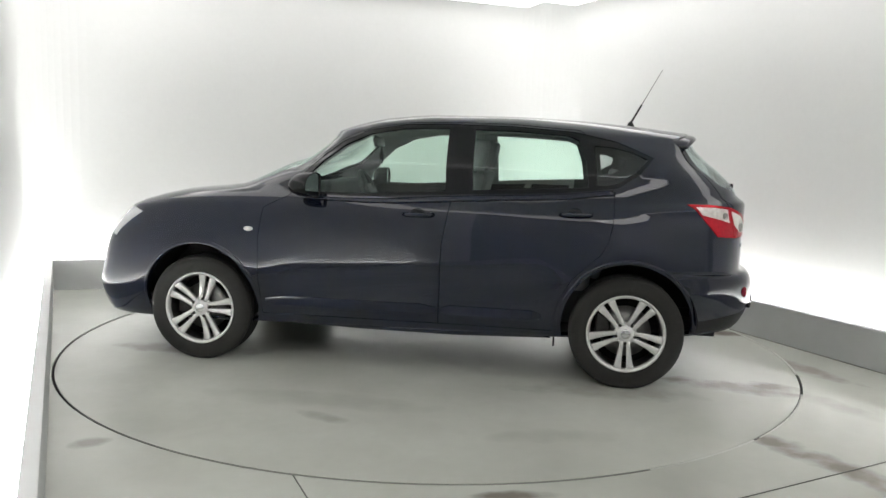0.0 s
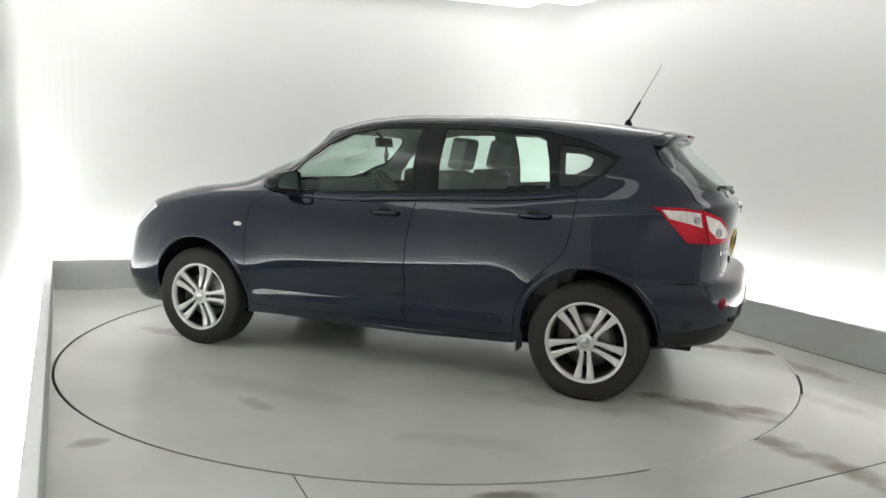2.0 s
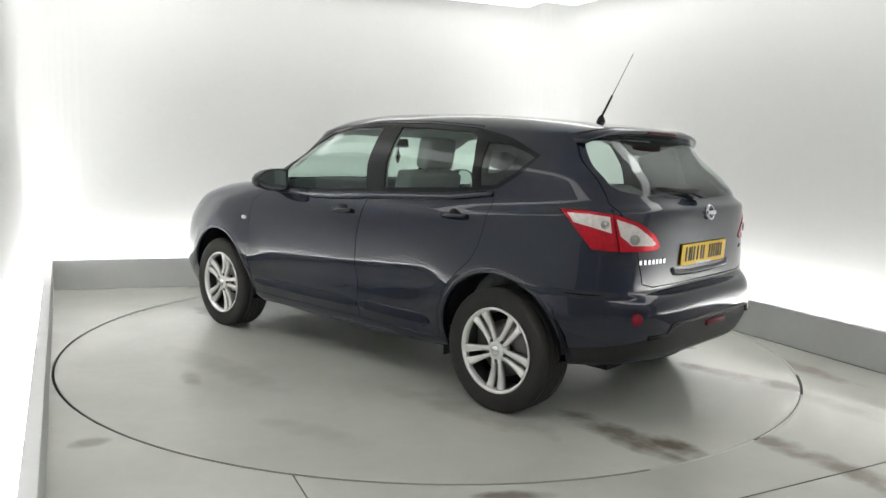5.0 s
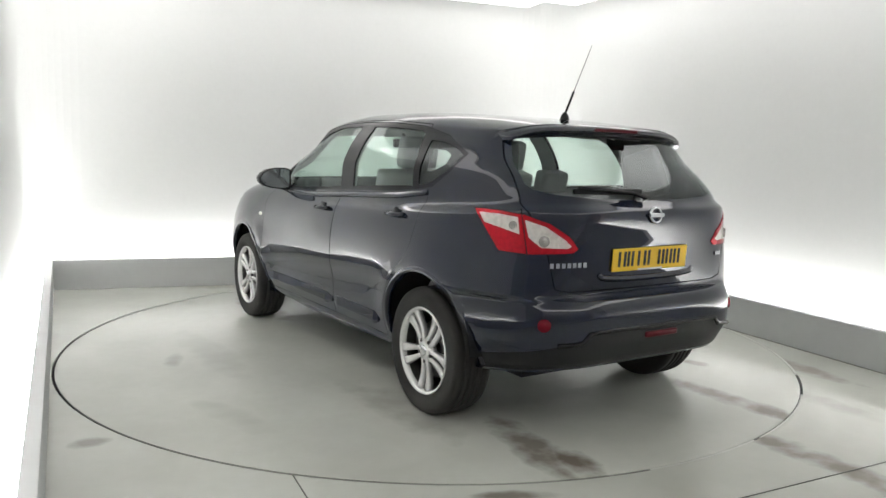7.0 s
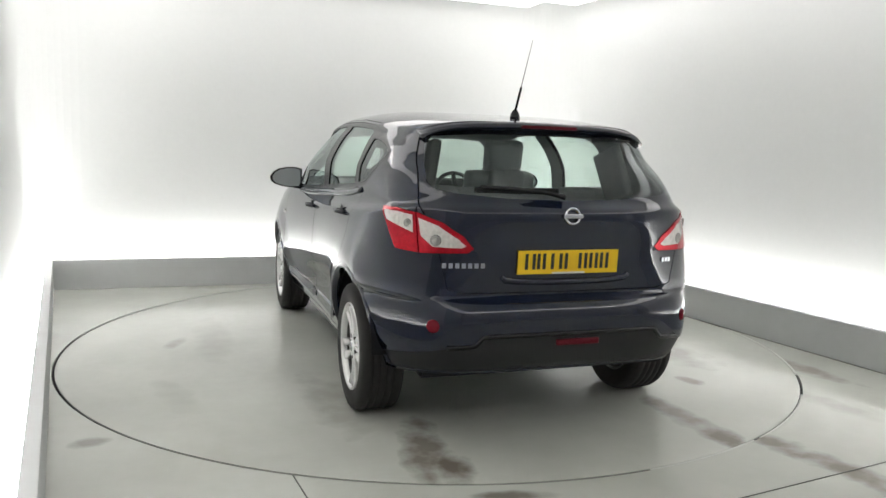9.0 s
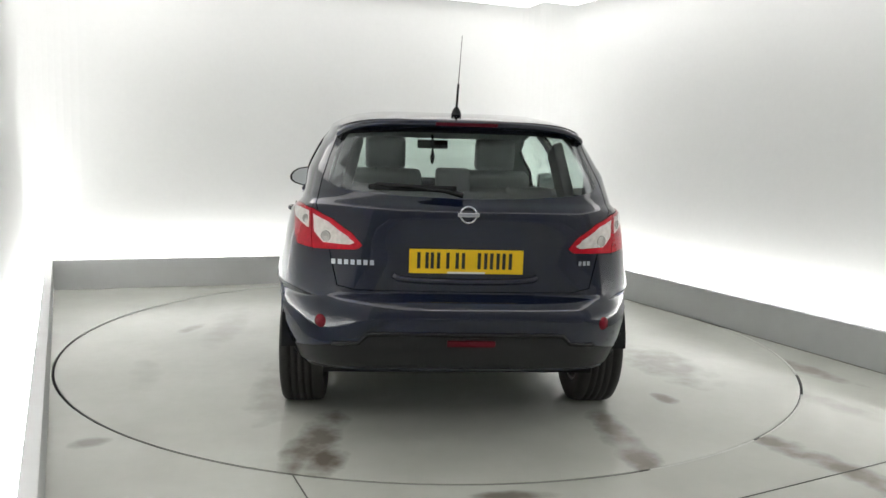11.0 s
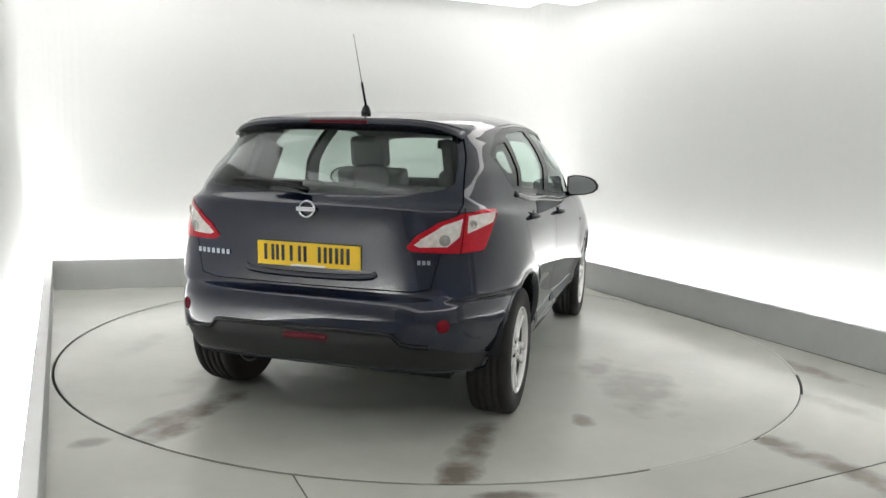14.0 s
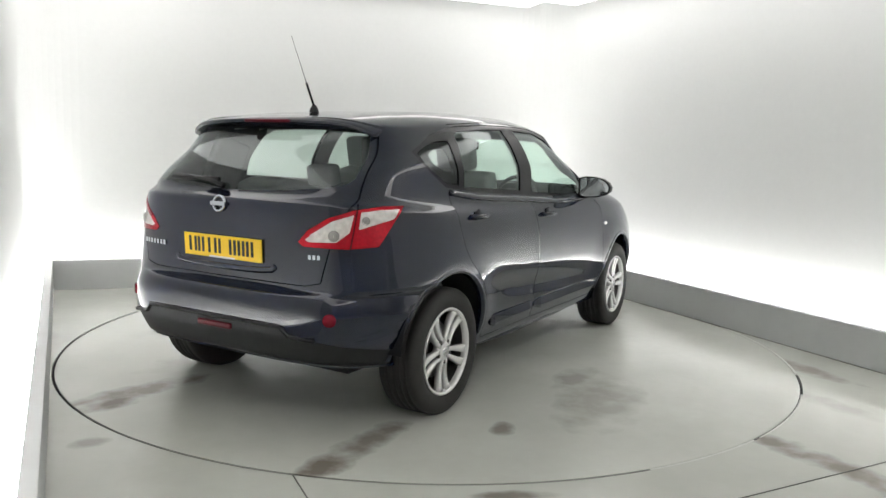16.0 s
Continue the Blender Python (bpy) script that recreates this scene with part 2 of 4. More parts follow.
bm = bmesh.new()
loop = [bm.verts.new((p.x, p.y, HIGH)) for p in ring_corners(SETBACK + 0.1)]
bm.faces.new(loop)
top = bmesh.ops.extrude_face_region(bm, geom=bm.faces[:])["geom"]
bmesh.ops.translate(bm, vec=(0, 0, 0.12), verts=[v for v in top if isinstance(v, bmesh.types.BMVert)])
bmesh.ops.recalc_face_normals(bm, faces=bm.faces[:])
tagged(part("ceiling", bm, CEIL, smooth=False), "plain white painted ceiling", "ceiling", kind="structure")

TABLE_R = 2.445
bm = bmesh.new()
N = 160
inner = [bm.verts.new(((TABLE_R + 0.008) * math.cos(2 * math.pi * i / N), (TABLE_R + 0.008) * math.sin(2 * math.pi * i / N), 0)) for i in range(N)]
lip = [bm.verts.new((v.co.x, v.co.y, -0.03)) for v in inner]
mid = [bm.verts.new((v.co.x * 1.3, v.co.y * 1.3, 0)) for v in inner]
outer = [bm.verts.new((v.co.x * 5.2, v.co.y * 5.2, 0)) for v in inner]
for rows in ((lip, inner), (inner, mid), (mid, outer)):
    for i in range(N):
        j = (i + 1) % N
        bm.faces.new((rows[0][i], rows[1][i], rows[1][j], rows[0][j]))
bmesh.ops.recalc_face_normals(bm, faces=bm.faces[:])
floor = tagged(part("floor", bm, FLOOR, smooth=False), "sealed greenish grey concrete floor with damp stains", "floor", kind="structure")
part("pit_bottom", lathe([(0.001, -0.06), (2.7, -0.06), (2.7, -0.05), (0.001, -0.05)], 96, axis="z"), GAP, floor)
for (ax, ay), (bx, by) in (((-0.554, -2.395), (-0.30, -2.95)), ((2.6, -1.85), (0.9, -2.69)), ((-3.64, 1.40), (-2.36, -1.26))):
    a, b = Vector((ax, ay, 0.0015)), Vector((bx, by, 0.0015))
    part("floor_joint", box(((b - a).length, 0.004, 0.003), (a + b) / 2, (0, 0, math.degrees(math.atan2(by - ay, bx - ax)))), JOINT, floor)

# pale filler where the gap round the turntable is closed
for start, end, wide in ((-66.5, -49.5, 0.0150), (-48.0, -27.0, 0.0105), (-16.5, 14.0, 0.0135)):
    bm = bmesh.new()
    rows = []
    for k in range(25):
        a = radians(start + (end - start) * k / 24)
        rows.append([bm.verts.new((r * math.cos(a), r * math.sin(a), h)) for r, h in
                     ((TABLE_R + 0.0078 - wide, -0.005), (TABLE_R + 0.0078 - wide, -0.001), (TABLE_R + 0.0078, -0.0006), (TABLE_R + 0.0078, -0.005))])
    for p, q in zip(rows, rows[1:]):
        for j in range(4):
            bm.faces.new((p[j], p[(j + 1) % 4], q[(j + 1) % 4], q[j]))
    bm.faces.new(rows[0]), bm.faces.new(rows[-1])
    bmesh.ops.recalc_face_normals(bm, faces=bm.faces[:])
    part("gap_filler", bm, FILLER, floor, "pale filler in the gap", smooth=False)

# open seam between the floor and the plinth
a, b = RIGHT_BACK + RIGHT_WAY * 0.9 + Vector((-0.006, -0.003, 0.001)), RIGHT_BACK + RIGHT_WAY * 4.2 + Vector((-0.006, -0.003, 0.001))
part("floor_joint", box(((b - a).length, 0.008, 0.003), (a + b) / 2, (0, 0, math.degrees(math.atan2(b.y - a.y, b.x - a.x)))), JOINT, floor)

corners = [LEFT_FRONT, LEFT_BACK, RIGHT_BACK, RIGHT_FRONT]
far = ring_corners(PLINTH_THICK)
# the front plinth and its ceiling strip are unseen additions behind the camera
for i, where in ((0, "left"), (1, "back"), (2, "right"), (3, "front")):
    j = (i + 1) % 4
    a, b, c, d = corners[i], corners[j], far[j], far[i]
    bm = bmesh.new()
    lo = [bm.verts.new((p.x, p.y, -0.002)) for p in (a, b, c, d)]
    hi = [bm.verts.new((p.x, p.y, PLINTH_HIGH)) for p in (a, b, c, d)]
    bm.faces.new(lo), bm.faces.new(hi)
    for k in range(4):
        bm.faces.new((lo[k], lo[(k + 1) % 4], hi[(k + 1) % 4], hi[k]))
    bmesh.ops.recalc_face_normals(bm, faces=bm.faces[:])
    ob = part("plinth_" + where, bm, PLINTH, smooth=False, bevel=0.004)
    tagged(ob, "low grey-white painted plinth hiding the light cove", "plinth", kind="structure")
    way = (b - a).normalized()
    n = outward(a, b)
    turn = math.degrees(math.atan2(way.y, way.x))
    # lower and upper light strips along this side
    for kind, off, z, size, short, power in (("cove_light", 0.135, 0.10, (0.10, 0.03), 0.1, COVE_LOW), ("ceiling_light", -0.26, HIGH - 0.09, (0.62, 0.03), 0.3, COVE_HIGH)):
        p, q = a + n * off + way * short, b + n * off - way * short
        # the low strips stop short of the unseen end behind the camera
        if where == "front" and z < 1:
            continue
        if where == "left" and z < 1:
            p = p.lerp(q, (-3.75 - p.y) / (q.y - p.y))
        elif where == "right" and z < 1:
            q = p.lerp(q, (-3.4 - p.y) / (q.y - p.y))
        # the front ceiling strip is an added fill light, boosted over the others
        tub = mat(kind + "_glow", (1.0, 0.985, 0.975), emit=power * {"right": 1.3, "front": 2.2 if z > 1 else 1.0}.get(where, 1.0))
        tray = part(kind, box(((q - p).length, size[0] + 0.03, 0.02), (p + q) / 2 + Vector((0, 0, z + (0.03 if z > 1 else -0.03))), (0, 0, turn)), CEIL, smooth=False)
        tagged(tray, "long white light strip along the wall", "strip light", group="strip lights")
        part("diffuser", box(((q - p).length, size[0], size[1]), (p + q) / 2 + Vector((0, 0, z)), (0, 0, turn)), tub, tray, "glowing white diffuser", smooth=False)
        if z > 1:
            for k in range(12):
                s = p.lerp(q, (k + 0.5) / 12)
                part("hanger", tube([s + Vector((0, 0, z + 0.035)), s + Vector((0, 0, HIGH + 0.01))], 0.01, 6), CEIL, tray)
        else:
            for k in range(8):
                s = p.lerp(q, (k + 0.5) / 8)
                part("foot", box((0.04, 0.06, z - 0.035), s + Vector((0, 0, (z - 0.035) / 2)), (0, 0, turn)), CEIL, tray, smooth=False)

# ---- the turntable ----
turntable = part("turntable", lathe([(0.001, 0.0), (TABLE_R - 0.03, 0.0), (TABLE_R - 0.008, -0.001), (TABLE_R - 0.008, -0.04), (0.001, -0.04)], 160, axis="z"), TABLE_TOP, smooth=False)
# black ring added inside the gap so that it shows dark
part("rim_seal", lathe([(TABLE_R - 0.0075, -0.006), (TABLE_R + 0.004, -0.006), (TABLE_R + 0.004, -0.03), (TABLE_R - 0.0075, -0.03)], 160, axis="z"), GAP, turntable, "black rubber rim seal", smooth=False)
tagged(turntable, "round grey concrete turntable with brown tyre dirt", "turntable")

# ---- the car ----
car = tagged(new("car"), "dark blue five-door crossover car on the turntable", "car")

ROOF = curve([(-1.80, 1.478), (-1.62, 1.508), (-1.28, 1.546), (-0.90, 1.573), (-0.51, 1.586), (-0.12, 1.585), (0.20, 1.561), (0.42, 1.514), (0.60, 1.445), (0.74, 1.375)])
# Rings of the body from the sill up to the roof: position up the body, then the value.
V_XR = curve([(0, -1.90), (1, -2.02), (2, -2.07), (3, -2.095), (4, -2.098), (5, -2.075), (6, -1.998), (7, -2.008), (8, -2.028), (9, -1.965), (10, -1.655), (11, -1.63), (12, -1.45), (13, -1.1)])
V_XF = curve([(0, 2.01), (1, 2.13), (2, 2.175), (3, 2.19), (4, 2.16), (5, 2.13), (6, 2.095), (7, 2.045), (8, 1.945), (8.5, 1.57), (9, 1.15), (9.5, 0.87), (10, 0.545), (11, 0.46), (12, 0.12), (13, -0.3)])
V_W = curve([(0, 0.70), (1, 0.825), (2, 0.85), (3, 0.882), (4, 0.897), (5, 0.902), (6, 0.901), (7, 0.895), (8, 0.876), (9, 0.835), (9.4, 0.822), (9.62, 0.785), (9.85, 0.725), (10, 0.675), (11, 0.610), (12, 0.32), (13, 0.0)])
V_ZS = curve([(0, 0.29), (1, 0.265), (2, 0.33), (3, 0.45), (4, 0.58), (5, 0.665), (6, 0.72), (7, 0.88), (8, 0.99), (9, 1.085), (10, 1.49), (11, 1.52), (12, 1.57), (13, 1.585)])
V_ZR = curve([(0, 0.37), (1, 0.352), (2, 0.42), (3, 0.50), (4, 0.61), (5, 0.675), (6, 0.705), (7, 0.90), (8, 1.075), (9, 1.14), (10, 1.46), (11, 1.50), (12, 1.53), (13, 1.55)])
V_ZF = curve([(0, 0.26), (1, 0.22), (2, 0.30), (3, 0.42), (4, 0.54), (5, 0.65), (6, 0.74), (7, 0.83), (8, 0.945), (8.5, 1.058), (9, 1.112), (10, 1.50), (11, 1.53), (12, 1.57), (13, 1.585)])
V_NR = curve([(0, 5.0), (2, 5.0), (3.5, 4.7), (5, 4.4), (6, 6.0), (7, 5.2), (8, 4.5), (9, 5.2), (10, 7.0), (11, 6.5), (13, 4)])
V_NF = curve([(0, 5.6), (3, 7.0), (6, 7.0), (8, 6.4), (8.5, 6.4), (9, 7.2), (10, 7.8), (11, 4.6), (13, 4)])
ARCHES = ((1.315, 0.362), (-1.315, 0.362))
ARCH_R = 0.379


def ease(t):
    t = min(1.0, max(0.0, t))
    return t * t * (3 - 2 * t)


def body_point(v, f):
    """A point of the left half of the body: v up the rings, f from the rear (0) along the side to the front (1)."""
    xr, xf, w = V_XR(v), V_XF(v), V_W(v)
    xc = 0.6 * xr + 0.4 * xf
    a = math.pi * f
    c, s = math.cos(a), math.sin(a)
    rear = c > 0
    n = V_NR(v) if rear else V_NF(v)
    half = xc - xr if rear else xf - xc
    k = (abs(c) ** n + abs(s) ** n) ** (-1.0 / n)
    u = k * abs(c)
    x = xc - half * u if rear else xc + half * u
    y = w * k * s
    zs, ze = V_ZS(v), (V_ZR(v) if rear else V_ZF(v))
    if v < 9:
        z = zs + (ze - zs) * u ** (2.5 if rear else 2.0)
    elif v < 10:
        # the belt rises towards the rear
        lo = V_ZS(9) - 0.035 * (x + 0.3) if abs(x) < 3 else 0
        base = V_ZS(9) + (V_ZR(9) - V_ZS(9)) * u ** 2.5 if rear else V_ZS(9) + (V_ZF(9) - V_ZS(9)) * u ** 2
        t = v - 9
        topz = ROOF(max(-1.72, min(x, 0.72))) - 0.066 * min(1.05, abs(y) / 0.65) ** 6
        z = base * (1 - t) + topz * t
    else:
        z = ROOF(max(-1.72, min(x, 0.72))) - 0.066 * min(1.05, abs(y) / 0.65) ** 6
    # flared lips round the wheels, a dip in the lower doors
    if v < 8.5 and 0.15 < f < 0.9:
        for ax, az in ARCHES:
            r = math.hypot(x - ax, z - az)
            y += 0.023 * math.exp(-((r - 0.40) / (0.105 if r > 0.40 else 0.075)) ** 2) * ease((z - 0.28) / 0.30)
        low = z - (0.445 + 0.0875 * (0.9 - x))
        y -= 0.021 * math.exp(-(low / (0.075 if low > 0 else 0.15)) ** 2) * math.exp(-((x - 0.02) / 0.92) ** 8)
        y += 0.004 * math.exp(-((z - 1.05) / 0.012) ** 2)
    y *= 1 + 0.036 * min(1, max(0, (x + 0.3) / 1.4))
    # the cabin narrows towards the rear pillars
    if v > 8.45:
        back = ease((-x - 0.75) / 0.8)
        y -= (0.028 + 0.030 * (1 - ease((v - 9.55) / 0.5))) * back * ease((v - 8.45) / 0.95) * min(1, abs(y) / 0.6)
    return Vector((x, max(y, 0.0), z))


def body_grid():
    vs = []
    for i, n in enumerate((3, 3, 4, 5, 5, 4, 4, 4, 6, 14, 3, 3, 3)):
        vs += [i + k / n for k in range(n)]
    vs.append(12.9)
    fs = list(np.linspace(0, 0.26, 22)) + list(np.linspace(0.26, 0.74, 56))[1:] + list(np.linspace(0.74, 1, 20))[1:]
    bm = bmesh.new()
    rows = [[bm.verts.new(body_point(v, f)) for f in fs] for v in vs]
    for p, q in zip(rows, rows[1:]):
        for k in range(len(fs) - 1):
            bm.faces.new((p[k], p[k + 1], q[k + 1], q[k]))
    # close the spine of the roof
    last = rows[-1]
    flat = [bm.verts.new((v.co.x, 0, v.co.z + 0.0005)) for v in last[1:-1]]
    chain = [last[0]] + flat + [last[-1]]
    for k in range(len(last) - 1):
        quad = list(dict.fromkeys((last[k], last[k + 1], chain[k + 1], chain[k])))
        if len(quad) > 2:
            bm.faces.new(quad)
    for v in bm.verts:
        if v.co.y < 1e-4:
            v.co.y = 0.0
    bmesh.ops.recalc_face_normals(bm, faces=bm.faces[:])
    mid = max(bm.faces, key=lambda f: f.calc_center_median().y)
    if mid.normal.y < 0:
        bmesh.ops.reverse_faces(bm, faces=bm.faces[:])
    return bm


SIDE = (Vector((1, 0, 0)), Vector((0, 1, 0)))
REAR = (Vector((0, 1, 0)), Vector((-1, 0, 0)))
FRONT = (Vector((0, 1, 0)), Vector((1, 0, 0)))
REAR_CORNER = (Vector((0.66, 0.75, 0)), Vector((-0.75, 0.66, 0)))
FRONT_CORNER = (Vector((0.80, -0.60, 0)), Vector((0.60, 0.80, 0)))


def circle(x, z, r, n=36):
    return [(x + r * math.cos(2 * math.pi * k / n), z + r * math.sin(2 * math.pi * k / n)) for k in range(n)]


def shrink(poly, d):
    out = []
    area = sum(a[0] * b[1] - b[0] * a[1] for a, b in zip(poly, poly[1:] + poly[:1]))
    s = 1 if area > 0 else -1
    for i in range(len(poly)):
        a, b, c = Vector(poly[i - 1]), Vector(poly[i]), Vector(poly[(i + 1) % len(poly)])
        u, w = (b - a).normalized(), (c - b).normalized()
        n1, n2 = Vector((-u.y, u.x)) * s, Vector((-w.y, w.x)) * s
        k = d / max(0.3, 1 + n1.dot(n2))
        out.append(tuple(b + (n1 + n2) * k))
    return out


def inside(poly, p):
    hit = False
    for (ax, ay), (bx, by) in zip(poly, poly[1:] + poly[:1]):
        if (ay > p[1]) != (by > p[1]) and p[0] < (bx - ax) * (p[1] - ay) / (by - ay) + ax:
            hit = not hit
    return hit


FRONT_GLASS = [(0.675, 1.085), (0.65, 1.165), (0.56, 1.280), (0.445, 1.375), (0.285, 1.446), (0.07, 1.485), (-0.215, 1.491), (-0.222, 1.115), (0.30, 1.085)]
REAR_GLASS_SIDE = [(-0.385, 1.127), (-0.375, 1.489), (-0.60, 1.485), (-0.93, 1.465), (-0.995, 1.44), (-1.04, 1.31), (-1.06, 1.165), (-0.60, 1.14)]
QUARTER = [(-1.11, 1.175), (-1.095, 1.30), (-1.085, 1.41), (-1.20, 1.402), (-1.31, 1.375), (-1.395, 1.337), (-1.335, 1.262), (-1.22, 1.188)]
QUARTER_VIEW = [(-1.135, 1.255), (-1.12, 1.375), (-1.22, 1.37), (-1.275, 1.345), (-1.265, 1.30), (-1.19, 1.255)]
DLO = [(0.715, 1.072), (0.68, 1.18), (0.58, 1.305), (0.45, 1.403), (0.28, 1.472), (0.06, 1.510), (-0.18, 1.518), (-0.60, 1.512), (-0.96, 1.488),
       (-1.22, 1.434), (-1.43, 1.345), (-1.35, 1.245), (-1.23, 1.165), (-0.90, 1.128), (-0.30, 1.098), (0.30, 1.066)]
FRONT_DOOR = [(0.915, 0.31), (0.925, 0.80), (0.90, 0.98), (0.74, 1.062), (0.695, 1.19), (0.592, 1.318), (0.457, 1.416), (0.283, 1.484), (0.05, 1.521),
              (-0.285, 1.531), (-0.265, 1.10), (-0.215, 0.80), (-0.20, 0.31)]
REAR_DOOR = [(-0.20, 0.31), (-0.215, 0.80), (-0.265, 1.10), (-0.285, 1.531), (-0.60, 1.526), (-1.00, 1.498), (-1.075, 1.44), (-1.085, 1.15), (-1.215, 1.145),
             (-1.212, 0.97), (-1.19, 0.86), (-1.15, 0.785), (-1.08, 0.722), (-0.99, 0.635), (-0.92, 0.506), (-0.895, 0.40), (-0.885, 0.31)]
TAILGATE = [(-0.1, 0.712), (0.50, 0.716), (0.585, 0.735), (0.60, 0.80), (0.625, 0.91), (0.655, 1.0), (0.69, 1.10), (0.672, 1.20), (0.645, 1.312), (0.608, 1.425), (0.588, 1.458), (-0.1, 1.475)]
REAR_GLASS = [(-0.1, 1.135), (0.30, 1.146), (0.54, 1.166), (0.62, 1.185), (0.638, 1.212), (0.618, 1.31), (0.585, 1.42), (0.568, 1.438), (0.30, 1.452), (-0.1, 1.452)]
WINDSCREEN = [(-0.1, 1.125), (0.55, 1.118), (0.70, 1.12), (0.70, 1.17), (0.585, 1.41), (0.53, 1.45), (-0.1, 1.48)]
LAMP = [(-0.474, 1.089), (-0.53, 1.01), (-0.605, 0.905), (-0.75, 0.895), (-0.945, 0.900), (-0.968, 0.922), (-0.925, 0.982), (-0.84, 1.038), (-0.72, 1.076), (-0.59, 1.090)]
LAMP_OUTER_CLEAR = [(-0.505, 1.072), (-0.60, 1.073), (-0.690, 1.062), (-0.700, 0.985), (-0.62, 1.008), (-0.532, 1.030)]
LAMP_SPLIT = [(-0.699, 1.10), (-0.705, 1.10), (-0.742, 0.89), (-0.736, 0.89)]
LAMP_INNER_CLEAR = [(-0.722, 1.052), (-0.82, 1.022), (-0.895, 0.972), (-0.938, 0.934), (-0.92, 0.924), (-0.80, 0.928), (-0.742, 0.972)]
BUMPER_LOW = [(-0.1, 0.535), (0.44, 0.532), (0.475, 0.49), (0.62, 0.475), (0.74, 0.44), (0.95, 0.36), (0.95, 0.2), (-0.1, 0.2)]
HEADLAMP = [(0.90, 0.915), (1.00, 0.935), (1.18, 0.935), (1.30, 0.92), (1.27, 0.84), (1.16, 0.765), (1.08, 0.745), (1.05, 0.79), (0.98, 0.85)]


def cut(bm, poly, proj, ok):
    s, n = proj
    for (a0, a1), (b0, b1) in zip(poly, poly[1:] + poly[:1]):
        lo0, hi0, lo1, hi1 = min(a0, b0) - 1e-4, max(a0, b0) + 1e-4, min(a1, b1) - 1e-4, max(a1, b1) + 1e-4
        chosen = set()
        for f in bm.faces:
            if not ok(f):
                continue
            us = [v.co.dot(s) for v in f.verts]
            zs = [v.co.z for v in f.verts]
            if max(us) < lo0 or min(us) > hi0 or max(zs) < lo1 or min(zs) > hi1:
                continue
            chosen.add(f)
        if not chosen:
            continue
        geom = list(chosen) + list({e for f in chosen for e in f.edges}) + list({v for f in chosen for v in f.verts})
        p0 = s * a0 + Vector((0, 0, a1))
        d = s * (b0 - a0) + Vector((0, 0, b1 - a1))
        no = d.cross(n)
        if no.length > 1e-9:
            bmesh.ops.bisect_plane(bm, geom=geom, dist=1e-5, plane_co=p0, plane_no=no.normalized())


def on_side(f):
    c = f.calc_center_median()
    return c.y > 0.35 and abs(f.normal.y) > 0.25


def on_rear(f):
    return f.calc_center_median().x < -1.45 and f.normal.x < -0.12


def on_front(f):
    c = f.calc_center_median()
    return 0.2 < c.x < 1.6 and c.z > 1.0 and f.normal.x > 0.1


def on_corner(f):
    c = f.calc_center_median()
    return c.x < -1.45 and c.y > 0.2 and c.z < 1.2


def on_nose(f):
    c = f.calc_center_median()
    return c.x > 1.4 and c.y > 0.2


REGIONS = [  # name, outline, projection, filter, width of the gap round it
    ("arch", circle(1.315, 0.362, ARCH_R), SIDE, on_side, 0), ("arch", circle(-1.315, 0.362, ARCH_R), SIDE, on_side, 0),
    ("glass_front", FRONT_GLASS, SIDE, on_side, 0), ("glass_rear", REAR_GLASS_SIDE, SIDE, on_side, 0), ("quarter_view", QUARTER_VIEW, SIDE, on_side, 0), ("glass_quarter", QUARTER, SIDE, on_side, 0),
    ("gap", LAMP_SPLIT, REAR_CORNER, on_corner, 0),
    ("lamp_outer_clear", LAMP_OUTER_CLEAR, REAR_CORNER, on_corner, 0), ("lamp_inner_clear", LAMP_INNER_CLEAR, REAR_CORNER, on_corner, 0),
    ("lamp", LAMP, REAR_CORNER, on_corner, 0.0025), ("headlamp", HEADLAMP, FRONT_CORNER, on_nose, 0.0025),
    ("rear_glass", REAR_GLASS, REAR, on_rear, 0), ("windscreen", WINDSCREEN, FRONT, on_front, 0),
    ("tailgate", TAILGATE, REAR, on_rear, 0.005),
    ("bumper_low", BUMPER_LOW, REAR, on_rear, 0.002),
    ("dlo", DLO, SIDE, on_side, 0),
    ("door_front", FRONT_DOOR, SIDE, on_side, 0.003), ("door_rear", REAR_DOOR, SIDE, on_side, 0.003)]


def split_body():
    """Cuts the half body along all outlines and sorts its faces."""
    bm = body_grid()
    for name, poly, proj, ok, gap in REGIONS:
        cut(bm, poly, proj, ok)
        if gap:
            cut(bm, shrink(poly, gap), proj, ok)
    sorted_faces = {}
    tests = [(name, poly, shrink(poly, gap) if gap else poly, proj[0], ok) for name, poly, proj, ok, gap in REGIONS]
    for f in bm.faces:
        c = f.calc_center_median()
        kind = "shell"
        for name, poly, small, s, ok in tests:
            if not ok(f):
                continue
            q = (c.dot(s), c.z)
            if inside(poly, q):
                kind = name if inside(small, q) else "gap"
                break
        if kind == "dlo":
            kind = "dlo_front" if c.x > -0.275 else ("dlo_rear" if c.x > -1.085 else "dlo_quarter")
        if kind == "shell":
            if c.z < 0.715 - 0.0 and c.x < -1.62 and not (math.hypot(c.x + 1.315, c.z - 0.335) < 0.43):
                kind = "bumper"
            elif c.x > 1.62 and c.z < 0.72:
                kind = "front_bumper"
        sorted_faces.setdefault(kind, []).append(f.index)
    return bm, sorted_faces


